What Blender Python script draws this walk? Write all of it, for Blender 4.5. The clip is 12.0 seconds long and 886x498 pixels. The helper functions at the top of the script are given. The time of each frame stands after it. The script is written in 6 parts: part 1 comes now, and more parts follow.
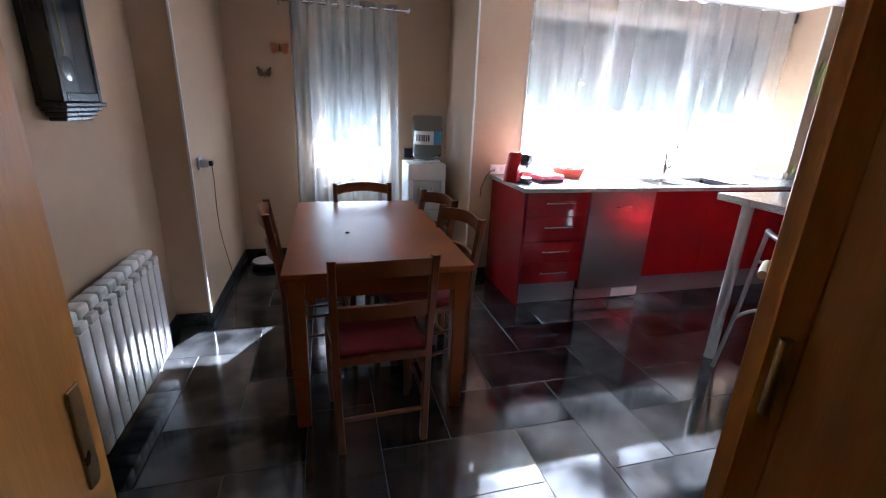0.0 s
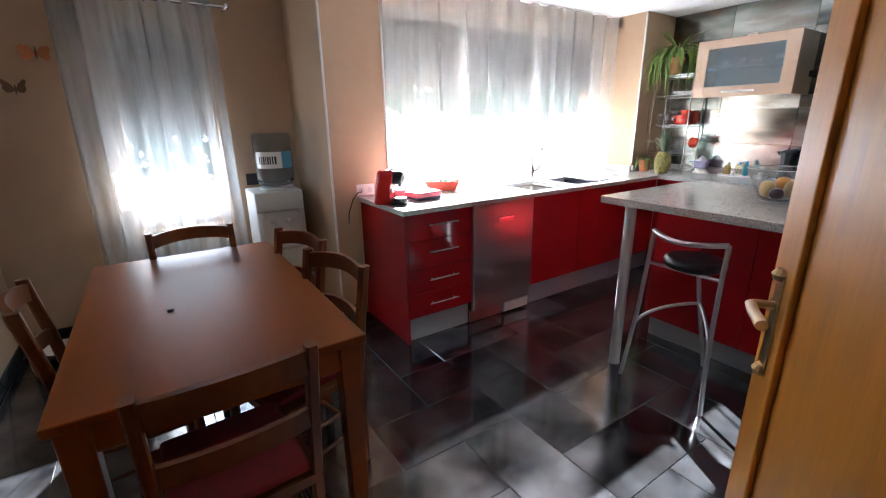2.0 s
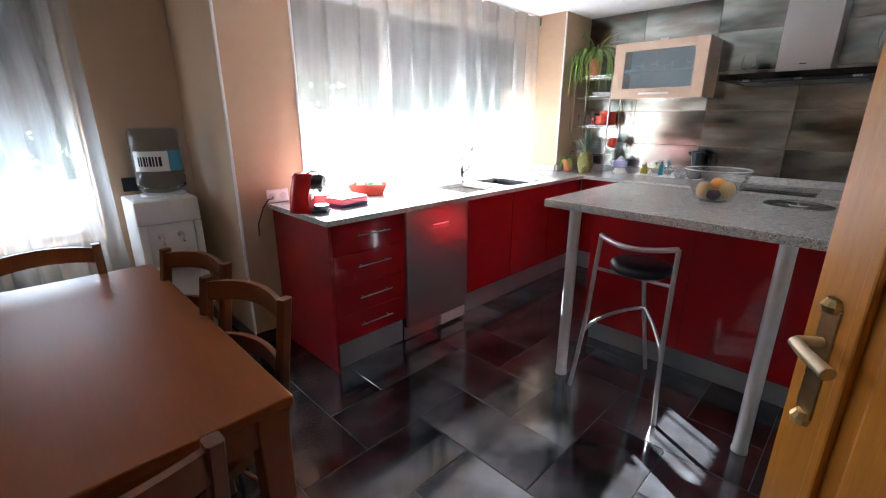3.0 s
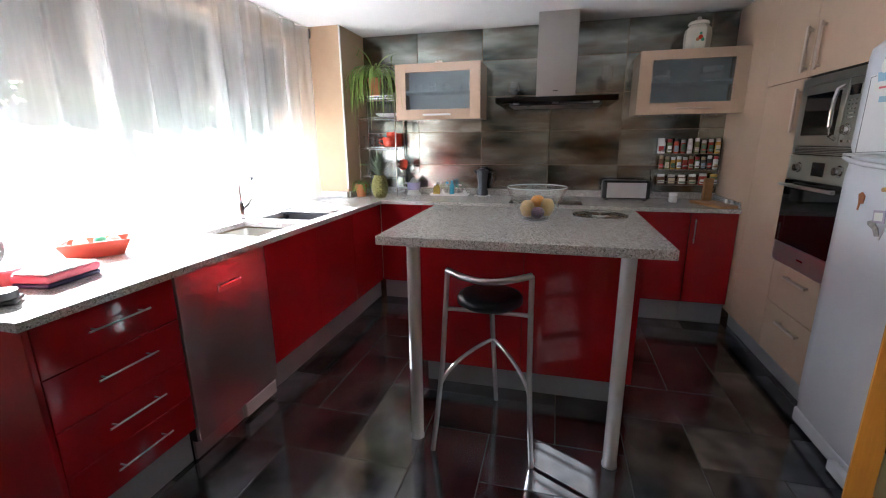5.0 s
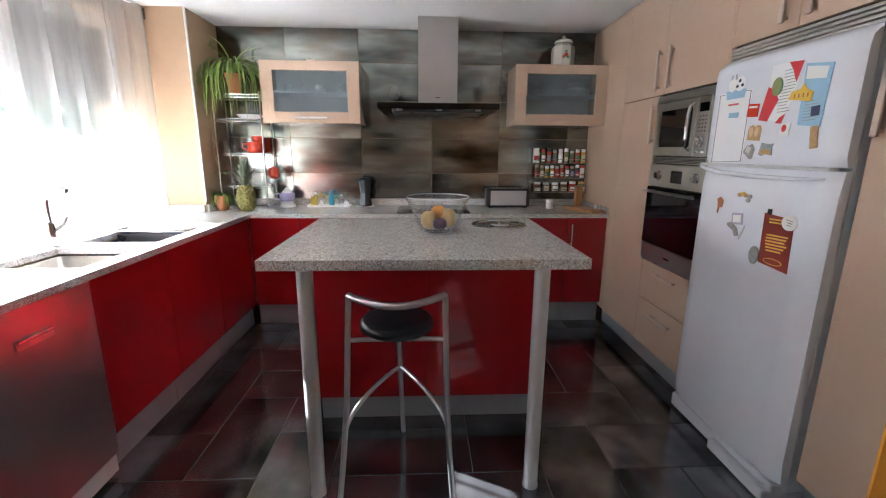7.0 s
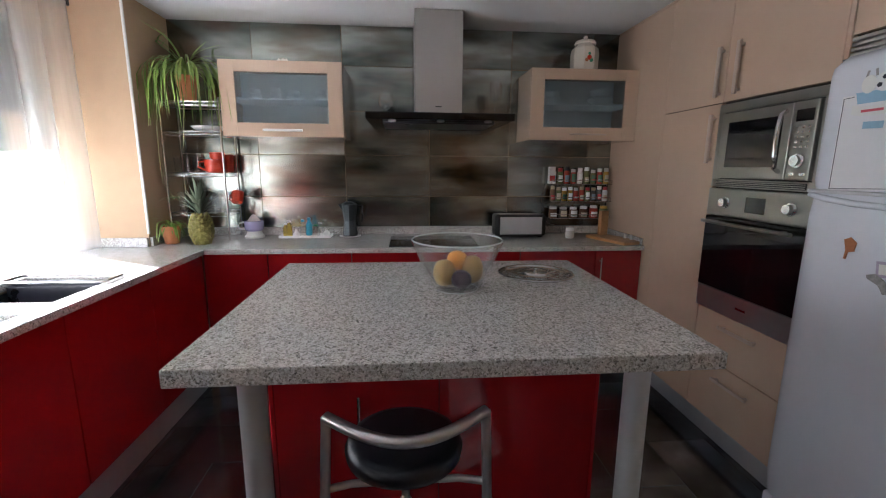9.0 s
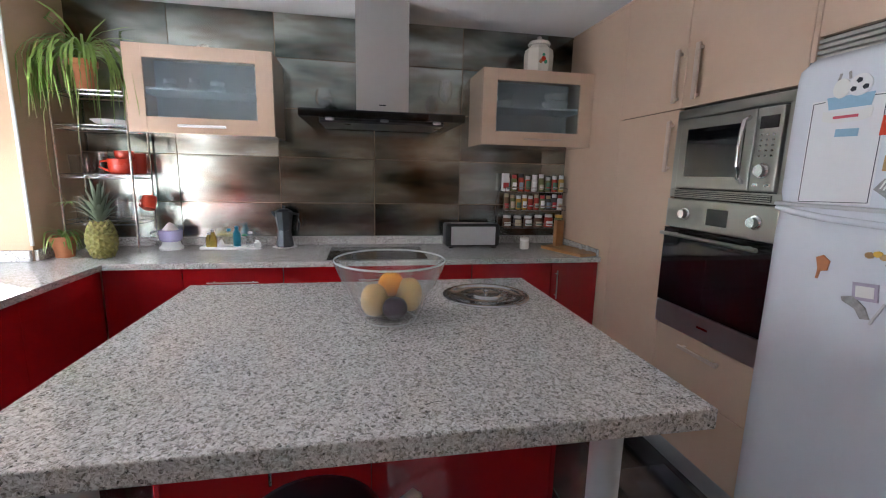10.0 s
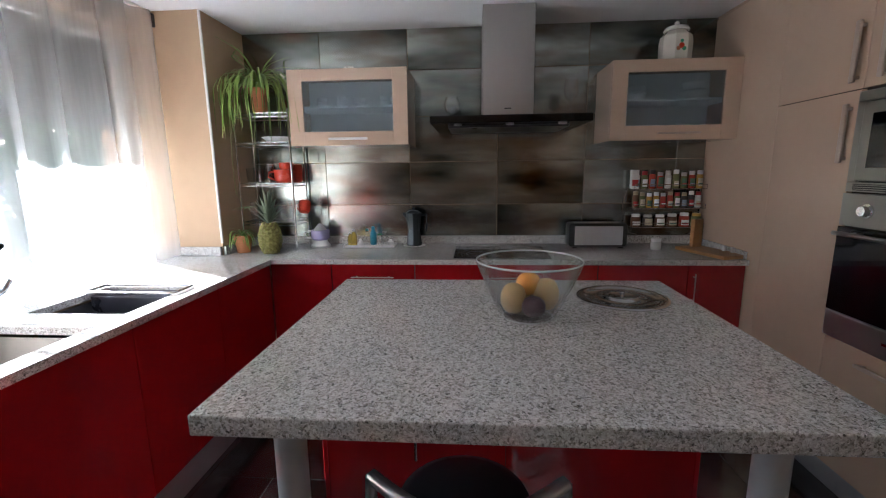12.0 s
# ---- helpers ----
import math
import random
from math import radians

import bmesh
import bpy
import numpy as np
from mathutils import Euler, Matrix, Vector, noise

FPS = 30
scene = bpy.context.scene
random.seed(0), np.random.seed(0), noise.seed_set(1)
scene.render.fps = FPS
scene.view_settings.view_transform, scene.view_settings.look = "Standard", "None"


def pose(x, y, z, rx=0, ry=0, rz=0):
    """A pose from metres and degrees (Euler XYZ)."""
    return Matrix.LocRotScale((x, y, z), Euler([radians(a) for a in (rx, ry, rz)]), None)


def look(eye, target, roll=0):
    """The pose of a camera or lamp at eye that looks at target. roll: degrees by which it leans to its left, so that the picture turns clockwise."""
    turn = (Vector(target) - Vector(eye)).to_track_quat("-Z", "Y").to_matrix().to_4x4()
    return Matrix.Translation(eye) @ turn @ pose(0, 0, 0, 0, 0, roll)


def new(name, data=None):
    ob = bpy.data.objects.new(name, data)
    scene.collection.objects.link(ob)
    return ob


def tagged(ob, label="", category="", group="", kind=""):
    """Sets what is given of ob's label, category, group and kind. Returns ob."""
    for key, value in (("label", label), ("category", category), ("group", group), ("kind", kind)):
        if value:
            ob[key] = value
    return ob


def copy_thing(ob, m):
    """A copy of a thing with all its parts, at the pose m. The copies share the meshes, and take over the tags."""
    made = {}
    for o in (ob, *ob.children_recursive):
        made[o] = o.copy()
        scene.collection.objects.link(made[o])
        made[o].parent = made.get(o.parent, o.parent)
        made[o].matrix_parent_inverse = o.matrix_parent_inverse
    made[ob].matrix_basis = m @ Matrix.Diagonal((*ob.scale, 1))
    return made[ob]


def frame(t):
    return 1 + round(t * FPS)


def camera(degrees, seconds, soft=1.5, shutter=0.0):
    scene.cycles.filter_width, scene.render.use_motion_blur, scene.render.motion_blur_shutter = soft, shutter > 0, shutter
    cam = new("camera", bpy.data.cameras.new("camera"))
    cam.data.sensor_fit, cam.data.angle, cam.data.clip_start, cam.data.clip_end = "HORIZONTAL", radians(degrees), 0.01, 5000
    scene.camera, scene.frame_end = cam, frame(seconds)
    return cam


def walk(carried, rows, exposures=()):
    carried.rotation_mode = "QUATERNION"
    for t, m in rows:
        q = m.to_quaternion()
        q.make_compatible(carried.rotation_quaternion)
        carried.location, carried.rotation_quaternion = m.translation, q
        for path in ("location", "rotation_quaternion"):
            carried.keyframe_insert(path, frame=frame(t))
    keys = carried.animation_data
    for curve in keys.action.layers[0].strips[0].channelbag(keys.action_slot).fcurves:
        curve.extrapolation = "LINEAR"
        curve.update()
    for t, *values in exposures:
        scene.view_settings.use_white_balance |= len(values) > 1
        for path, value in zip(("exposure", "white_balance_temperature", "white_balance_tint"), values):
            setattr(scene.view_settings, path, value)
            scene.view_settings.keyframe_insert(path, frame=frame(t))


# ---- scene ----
cam = camera(91.7, 12.0, soft=1.15)
PATH = [
    (0, (-0.095, 0.045, 1.425), (0.412, 1.88, 0.809), 2.3),
    (0.5, (-0.128, 0.22, 1.429), (0.644, 1.967, 0.836), 1.9),
    (1, (-0.103, 0.358, 1.429), (0.881, 1.998, 0.845), 1.6),
    (1.5, (-0.029, 0.452, 1.457), (1.0, 2.067, 0.883), -0.8),
    (2, (0.034, 0.537, 1.447), (1.093, 2.133, 0.872), -0.8),
    (2.5, (0.077, 0.685, 1.439), (1.281, 2.174, 0.862), -0.1),
    (4.5, (0.389, 1.215, 1.414), (2.15, 1.998, 0.879), -0.5),
    (5, (0.446, 1.317, 1.414), (2.324, 1.807, 0.931), -0.5),
    (5.5, (0.478, 1.413, 1.41), (2.402, 1.69, 0.937), -0.3),
    (6, (0.495, 1.459, 1.408), (2.437, 1.598, 0.948), -0.3),
    (6.5, (0.524, 1.478, 1.408), (2.473, 1.532, 0.959), -0.1),
    (7, (0.654, 1.473, 1.398), (2.602, 1.381, 0.954), 0.4),
    (9, (1.297, 1.57, 1.42), (3.254, 1.4, 1.047), 0.4),
    (9.5, (1.41, 1.554, 1.427), (3.371, 1.399, 1.067), 0.4),
    (10, (1.534, 1.476, 1.419), (3.47, 1.11, 1.073), 1.3),
    (10.5, (1.567, 1.428, 1.413), (3.432, 0.788, 1.075), 1.8),
    (11, (1.547, 1.452, 1.414), (3.417, 0.828, 1.076), 1.6),
    (11.5, (1.52, 1.509, 1.422), (3.461, 1.178, 1.076), 0.2),
    (12, (1.474, 1.56, 1.437), (3.437, 1.701, 1.081), -0.7),
]
walk(cam, [(t, look(eye, target, roll)) for t, eye, target, roll in PATH],
     [(t, 5.1 + e, k - 380, 10) for t, e, k in ((0, 0.05, 5550), (1.5, -0.05, 6050), (2.5, -0.1, 6000), (4.5, -0.05, 6100), (5.0, -0.25, 6150), (5.5, -0.4, 6200), (6.0, -0.3, 6200), (6.5, -0.15, 6250),
                                          (7.0, 0.0, 6250), (9.0, -0.6, 6150), (9.5, -0.65, 6150), (10.0, -0.2, 6050), (10.5, 0.35, 6050), (11.0, 0.35, 6050), (11.5, 0.2, 6050), (12.0, -0.8, 6050))])

# ---- light ----
SUN = Vector((-0.55, -1.0, -0.634)).normalized()
world = bpy.data.worlds.new("world")
scene.world = world
world.use_nodes = True
sky = world.node_tree.nodes.new("ShaderNodeTexSky")
sky.sky_type, sky.sun_disc = "NISHITA", False
sky.sun_elevation = math.asin(-SUN.z)
sky.sun_rotation = math.atan2(-SUN.x, -SUN.y)
world.node_tree.links.new(sky.outputs[0], world.node_tree.nodes["Background"].inputs[0])
world.node_tree.nodes["Background"].inputs[1].default_value = 0.05
sun = new("sun", bpy.data.lights.new("sun", "SUN"))
sun.data.energy, sun.data.angle, sun.data.color = 5.0, radians(0.5), (1.0, 0.97, 0.92)
sun.matrix_world = look((3, 8, 6), Vector((3, 8, 6)) + SUN)



# sky light in the reveal of the narrow window
lamp = new("sky_light", bpy.data.lights.new("sky_light", "AREA"))
lamp.data.shape, lamp.data.size, lamp.data.size_y = "RECTANGLE", 0.60, 0.50
lamp.data.energy, lamp.data.color = 0.32, (0.82, 0.92, 1.0)
lamp.matrix_world = pose(0.185, 4.40, 1.10, -90, 0, 0)


# ---- materials ----
def mat(name, color, rough=0.5, metal=0.0, var=0.15, scale=8.0, bump=0.0, bscale=60.0, stretch=(1, 1, 1), coat=0.0, rvar=0.1, color2=None, spec=0.5):
    """A principled material with variation at two scales, fine relief and uneven gloss."""
    m = bpy.data.materials.new(name)
    m.use_nodes = True
    nt = m.node_tree
    n, l = nt.nodes, nt.links
    b = n["Principled BSDF"]
    tc = n.new("ShaderNodeTexCoord")
    mp = n.new("ShaderNodeMapping")
    mp.inputs["Scale"].default_value = stretch
    l.new(tc.outputs["Object"], mp.inputs[0])
    big, fine = n.new("ShaderNodeTexNoise"), n.new("ShaderNodeTexNoise")
    big.inputs["Scale"].default_value, fine.inputs["Scale"].default_value = scale, scale * 9
    big.inputs["Detail"].default_value = fine.inputs["Detail"].default_value = 5
    l.new(mp.outputs[0], big.inputs[0])
    l.new(mp.outputs[0], fine.inputs[0])
    add = n.new("ShaderNodeMix")
    add.inputs[0].default_value = 0.35
    l.new(big.outputs[0], add.inputs[2])
    l.new(fine.outputs[0], add.inputs[3])
    ramp = n.new("ShaderNodeValToRGB")
    c2 = color2 or [min(1, c * (1 + var)) for c in color]
    c1 = [c * (1 - var) for c in color] if not color2 else color
    ramp.color_ramp.elements[0].position, ramp.color_ramp.elements[1].position = 0.28, 0.72
    ramp.color_ramp.elements[0].color, ramp.color_ramp.elements[1].color = (*c1, 1), (*c2, 1)
    l.new(add.outputs[0], ramp.inputs[0])
    l.new(ramp.outputs[0], b.inputs["Base Color"])
    rr = n.new("ShaderNodeMapRange")
    rr.inputs[3].default_value, rr.inputs[4].default_value = max(0.02, rough - rvar), min(1, rough + rvar)
    l.new(big.outputs[0], rr.inputs[0])
    l.new(rr.outputs[0], b.inputs["Roughness"])
    b.inputs["Metallic"].default_value = metal
    b.inputs["Specular IOR Level"].default_value = spec
    b.inputs["Coat Weight"].default_value = coat
    b.inputs["Coat Roughness"].default_value = 0.05
    if bump:
        bn, bp = n.new("ShaderNodeTexNoise"), n.new("ShaderNodeBump")
        bn.inputs["Scale"].default_value, bn.inputs["Detail"].default_value = bscale, 4
        bp.inputs["Strength"].default_value, bp.inputs["Distance"].default_value = bump, 0.01
        l.new(mp.outputs[0], bn.inputs[0])
        l.new(bn.outputs[0], bp.inputs["Height"])
        l.new(bp.outputs[0], b.inputs["Normal"])
    return m


def glass(name, color=(1, 1, 1), rough=0.0, ior=1.45):
    m = bpy.data.materials.new(name)
    m.use_nodes = True
    b = m.node_tree.nodes["Principled BSDF"]
    b.inputs["Base Color"].default_value = (*color, 1)
    b.inputs["Roughness"].default_value = rough
    b.inputs["Transmission Weight"].default_value = 1.0
    b.inputs["IOR"].default_value = ior
    return m


def thin_glass(name):
    """Thin clear glass: see-through, with a sharp sheen at grazing angles."""
    m = bpy.data.materials.new(name)
    m.use_nodes = True
    n, l = m.node_tree.nodes, m.node_tree.links
    n.remove(n["Principled BSDF"])
    gl, tr, fr, mx = n.new("ShaderNodeBsdfGlossy"), n.new("ShaderNodeBsdfTransparent"), n.new("ShaderNodeLayerWeight"), n.new("ShaderNodeMixShader")
    po, ad = n.new("ShaderNodeMath"), n.new("ShaderNodeMath")
    po.operation, po.inputs[1].default_value = "POWER", 3.0
    ad.operation, ad.inputs[1].default_value, ad.inputs[2].default_value = "MULTIPLY_ADD", 0.72, 0.07
    gl.inputs["Roughness"].default_value = 0.03
    tr.inputs[0].default_value = (0.97, 0.975, 0.975, 1)
    fr.inputs[0].default_value = 0.5
    l.new(fr.outputs["Facing"], po.inputs[0])
    l.new(po.outputs[0], ad.inputs[0])
    l.new(ad.outputs[0], mx.inputs[0])
    l.new(tr.outputs[0], mx.inputs[1])
    l.new(gl.outputs[0], mx.inputs[2])
    l.new(mx.outputs[0], n["Material Output"].inputs[0])
    return m


def sheer(name, color, holes):
    """Woven voile: threads that scatter light through, and gaps between them."""
    m = bpy.data.materials.new(name)
    m.use_nodes = True
    n, l = m.node_tree.nodes, m.node_tree.links
    out = n["Material Output"]
    n.remove(n["Principled BSDF"])
    dif, tra, gap = n.new("ShaderNodeBsdfDiffuse"), n.new("ShaderNodeBsdfTranslucent"), n.new("ShaderNodeBsdfTransparent")
    tc, no, ra = n.new("ShaderNodeTexCoord"), n.new("ShaderNodeTexNoise"), n.new("ShaderNodeMapRange")
    mp = n.new("ShaderNodeMapping")
    mp.inputs["Scale"].default_value = (1, 1, 0.08)
    l.new(tc.outputs["Object"], mp.inputs[0])
    l.new(mp.outputs[0], no.inputs[0])
    no.inputs["Scale"].default_value = 40
    l.new(no.outputs[0], ra.inputs[0])
    ra.inputs[3].default_value, ra.inputs[4].default_value = holes - 0.08, holes + 0.08
    dif.inputs[0].default_value = tra.inputs[0].default_value = (*color, 1)
    a, b = n.new("ShaderNodeMixShader"), n.new("ShaderNodeMixShader")
    a.inputs[0].default_value = 0.42
    l.new(dif.outputs[0], a.inputs[1])
    l.new(tra.outputs[0], a.inputs[2])
    l.new(ra.outputs[0], b.inputs[0])
    l.new(a.outputs[0], b.inputs[1])
    l.new(gap.outputs[0], b.inputs[2])
    l.new(b.outputs[0], out.inputs[0])
    return m


WALL = mat("wall paint", (0.50, 0.345, 0.22), 0.75, var=0.06, scale=1.5, bump=0.15, bscale=180, rvar=0.05)
CEIL = mat("ceiling paint", (0.84, 0.84, 0.85), 0.8, var=0.03, scale=1.2, bump=0.08, bscale=150)
WHITE = mat("white paint", (0.78, 0.78, 0.77), 0.4, var=0.04, scale=6)
REDGLOSS = mat("red gloss laminate", (0.31, 0.010, 0.013), 0.1, var=0.07, scale=3, coat=0.6, rvar=0.04)
CREAM = mat("cream gloss laminate", (0.58, 0.425, 0.315), 0.14, var=0.04, scale=2, coat=0.4, rvar=0.04)
STEEL = mat("brushed steel", (0.52, 0.50, 0.48), 0.32, 1.0, var=0.02, scale=4, rvar=0.02)
CHROME = mat("chrome", (0.72, 0.72, 0.73), 0.14, 1.0, var=0.04, scale=6)
ALU = mat("satin aluminium", (0.62, 0.63, 0.65), 0.35, 0.6, var=0.05, scale=6)
PLINTH = mat("brushed aluminium plinth", (0.36, 0.38, 0.40), 0.4, 0.5, var=0.08, scale=4)
TABLEWOOD = mat("stained pine table", (0.225, 0.060, 0.009), 0.34, var=0.13, scale=3, stretch=(5, 0.5, 5), bump=0.01, bscale=60, coat=0.0, rvar=0.03, spec=0.24)
CHAIRWOOD = mat("stained beech chair", (0.17, 0.052, 0.014), 0.35, var=0.25, scale=6, stretch=(4, 4, 0.8), bump=0.04, bscale=80)
DOORWOOD = mat("varnished oak door", (0.50, 0.20, 0.022), 0.40, var=0.22, scale=4, stretch=(7, 7, 0.5), bump=0.05, bscale=60, coat=0.0, spec=0.2)
BLACK = mat("black plastic", (0.015, 0.015, 0.017), 0.35, var=0.2, scale=10)
BLACKGLASS = mat("black glass", (0.006, 0.006, 0.007), 0.05, var=0.1, scale=4, rvar=0.02)
GROUT = mat("pale grey grout", (0.16, 0.15, 0.14), 0.8, var=0.2, scale=20)


def cloudy(name, dark, light, accent, metal, r0, r1, stretch, scale, bump, lo=0.30, hi=0.70):
    """Glazed tile with cloudy streaks, different on every tile."""
    m = bpy.data.materials.new(name)
    m.use_nodes = True
    n, l = m.node_tree.nodes, m.node_tree.links
    b = n["Principled BSDF"]
    geo, info, mp, add = n.new("ShaderNodeNewGeometry"), n.new("ShaderNodeObjectInfo"), n.new("ShaderNodeMapping"), n.new("ShaderNodeVectorMath")
    mul = n.new("ShaderNodeMath")
    mul.operation, mul.inputs[1].default_value = "MULTIPLY", 37.0
    l.new(info.outputs["Random"], mul.inputs[0])
    l.new(geo.outputs["Position"], mp.inputs[0])
    mp.inputs["Scale"].default_value = stretch
    l.new(mp.outputs[0], add.inputs[0])
    l.new(mul.outputs[0], add.inputs[1])
    big, mid, fine = (n.new("ShaderNodeTexNoise") for _ in range(3))
    for t, sc, de in ((big, scale, 3.2), (mid, scale * 2.4, 3), (fine, scale * 40, 3)):
        t.inputs["Scale"].default_value, t.inputs["Detail"].default_value, t.inputs["Roughness"].default_value = sc, de, 0.5
        l.new(add.outputs[0], t.inputs[0])
    big.inputs["Distortion"].default_value = 0.15
    ramp = n.new("ShaderNodeValToRGB")
    e = ramp.color_ramp.elements
    e[0].position, e[0].color = lo, (*dark, 1)
    e[1].position, e[1].color = hi, (*light, 1)
    l.new(big.outputs[0], ramp.inputs[0])
    mix = n.new("ShaderNodeMix")
    mix.data_type = "RGBA"
    mr = n.new("ShaderNodeMapRange")
    mr.inputs[1].default_value, mr.inputs[2].default_value = 0.46, 0.8
    l.new(mid.outputs[0], mr.inputs[0])
    l.new(mr.outputs[0], mix.inputs[0])
    l.new(ramp.outputs[0], mix.inputs[6])
    mix.inputs[7].default_value = (*accent, 1)
    l.new(mix.outputs[2], b.inputs["Base Color"])
    rr = n.new("ShaderNodeMapRange")
    rr.inputs[1].default_value, rr.inputs[2].default_value = lo, hi
    rr.inputs[3].default_value, rr.inputs[4].default_value = r0, r1
    l.new(big.outputs[0], rr.inputs[0])
    l.new(rr.outputs[0], b.inputs["Roughness"])
    b.inputs["Metallic"].default_value = metal
    bp = n.new("ShaderNodeBump")
    bp.inputs["Strength"].default_value, bp.inputs["Distance"].default_value = bump, 0.004
    l.new(mid.outputs[0], bp.inputs["Height"])
    l.new(bp.outputs[0], b.inputs["Normal"])
    return m


FLOORTILE = cloudy("dark slate floor tile", (0.034, 0.034, 0.037), (0.36, 0.37, 0.39), (0.11, 0.10, 0.096), 0.84, 0.09, 0.21, (1, 1, 1), 2.6, 0.02, 0.34, 0.76)
WALLTILE = cloudy("dark metallic wall tile", (0.056, 0.069, 0.062), (0.60, 0.64, 0.59), (0.22, 0.165, 0.125), 0.95, 0.13, 0.266, (1, 0.5, 1.75), 2.4, 0.008, 0.34, 0.70)


def granite(name):
    """Polished granite: pale grains with grey, brown and black flecks."""
    m = bpy.data.materials.new(name)
    m.use_nodes = True
    n, l = m.node_tree.nodes, m.node_tree.links
    b = n["Principled BSDF"]
    geo = n.new("ShaderNodeNewGeometry")
    warp = n.new("ShaderNodeTexNoise")
    warp.inputs["Scale"].default_value = 90
    mixv = n.new("ShaderNodeMix")
    mixv.data_type, mixv.inputs[0].default_value = "VECTOR", 0.012
    l.new(geo.outputs["Position"], warp.inputs[0])
    l.new(geo.outputs["Position"], mixv.inputs[4])
    l.new(warp.outputs["Color"], mixv.inputs[5])
    cols = []
    for sc in (210.0, 430.0):
        v = n.new("ShaderNodeTexVoronoi")
        v.inputs["Scale"].default_value = sc
        l.new(mixv.outputs[1], v.inputs[0])
        r = n.new("ShaderNodeValToRGB")
        r.color_ramp.interpolation = "CONSTANT"
        el = r.color_ramp.elements
        el[0].position, el[0].color = 0.0, (0.06, 0.056, 0.052, 1)
        el[1].position, el[1].color = 0.09, (0.28, 0.255, 0.225, 1)
        for p, c in ((0.28, (0.43, 0.41, 0.395)), (0.48, (0.60, 0.59, 0.575)), (0.72, (0.74, 0.73, 0.72))):
            q = el.new(p)
            q.color = (*c, 1)
        sep = n.new("ShaderNodeSeparateColor")
        l.new(v.outputs["Color"], sep.inputs[0])
        l.new(sep.outputs[0], r.inputs[0])
        cols.append(r)
    mix = n.new("ShaderNodeMix")
    mix.data_type, mix.inputs[0].default_value = "RGBA", 0.45
    l.new(cols[0].outputs[0], mix.inputs[6])
    l.new(cols[1].outputs[0], mix.inputs[7])
    l.new(mix.outputs[2], b.inputs["Base Color"])
    b.inputs["Roughness"].default_value = 0.12
    b.inputs["Specular IOR Level"].default_value = 0.65
    return m


GRANITE = granite("speckled grey granite")
FRIDGE = mat("white fridge enamel", (0.74, 0.765, 0.83), 0.2, var=0.02, scale=3, rvar=0.03)
RED = mat("red plastic", (0.5, 0.015, 0.015), 0.25, var=0.08, scale=10)
SHEER = sheer("white voile", (0.46, 0.47, 0.48), 0.46)
CLEAR = thin_glass("clear thin glass")
PANE = glass("window pane", ior=1.01)


# ---- mesh helpers ----
def box(bm, x0, x1, y0, y1, z0, z1, bevel=0.0, seg=2):
    vs = bmesh.ops.create_cube(bm, size=1.0)["verts"]
    for v in vs:
        v.co = ((x0 + x1) / 2 + v.co.x * (x1 - x0), (y0 + y1) / 2 + v.co.y * (y1 - y0), (z0 + z1) / 2 + v.co.z * (z1 - z0))
    if bevel:
        es = list({e for v in vs for e in v.link_edges})
        bmesh.ops.bevel(bm, geom=es, offset=bevel, segments=seg, affect="EDGES", profile=0.5)
    return bm


def boxm(*a, **k):
    return box(bmesh.new(), *a, **k)


def ring(bm, c, ax, up, r, seg, ry=None):
    side = ax.cross(up).normalized()
    top = side.cross(ax).normalized()
    return [bm.verts.new(c + side * (r * math.cos(a)) + top * ((ry or r) * math.sin(a))) for a in (2 * math.pi * i / seg for i in range(seg))]


def bridge(bm, a, b):
    for i in range(len(a)):
        j = (i + 1) % len(a)
        bm.faces.new((a[i], a[j], b[j], b[i]))


def tube(bm, pts, r, seg=10, closed=False, ry=None, cap=True):
    """A round bar along points; r may be one radius or one for each point."""
    pts = [Vector(p) for p in pts]
    rs = r if isinstance(r, (list, tuple)) else [r] * len(pts)
    rings = []
    up = Vector((0, 0, 1))
    for i, p in enumerate(pts):
        a = pts[i - 1] if (i or closed) else p
        b = pts[(i + 1) % len(pts)] if (i < len(pts) - 1 or closed) else p
        ax = (b - a).normalized()
        u = up if abs(ax.z) < 0.97 else Vector((0, 1, 0))
        rings.append(ring(bm, p, ax, u, rs[i], seg, ry))
    for a, b in zip(rings, rings[1:]):
        bridge(bm, a, b)
    if closed:
        bridge(bm, rings[-1], rings[0])
    elif cap:
        bm.faces.new(rings[0][::-1])
        bm.faces.new(rings[-1])
    return bm


def lathe(bm, profile, seg=24, c=(0, 0, 0), cap=True):
    """A turned body from (radius, height) pairs, bottom to top."""
    rings = [[bm.verts.new((c[0] + r * math.cos(2 * math.pi * i / seg), c[1] + r * math.sin(2 * math.pi * i / seg), c[2] + z)) for i in range(seg)] for r, z in profile]
    for a, b in zip(rings, rings[1:]):
        bridge(bm, a, b)
    if cap:
        bm.faces.new(rings[0][::-1])
        bm.faces.new(rings[-1])
    return bm


def arc(c, r, a0, a1, n, z=0.0):
    return [(c[0] + r * math.cos(radians(a0 + (a1 - a0) * i / n)), c[1] + r * math.sin(radians(a0 + (a1 - a0) * i / n)), z) for i in range(n + 1)]


def part(name, bm, material, parent=None, label="", smooth=None):
    me = bpy.data.meshes.new(name)
    bmesh.ops.recalc_face_normals(bm, faces=bm.faces)
    bm.to_mesh(me)
    bm.free()
    me.materials.append(material)
    ob = new(name, me)
    if smooth is not None:
        me.shade_smooth()
        me.set_sharp_from_angle(angle=radians(smooth))
    ob.parent = parent
    if label:
        tagged(ob, label)
    return ob


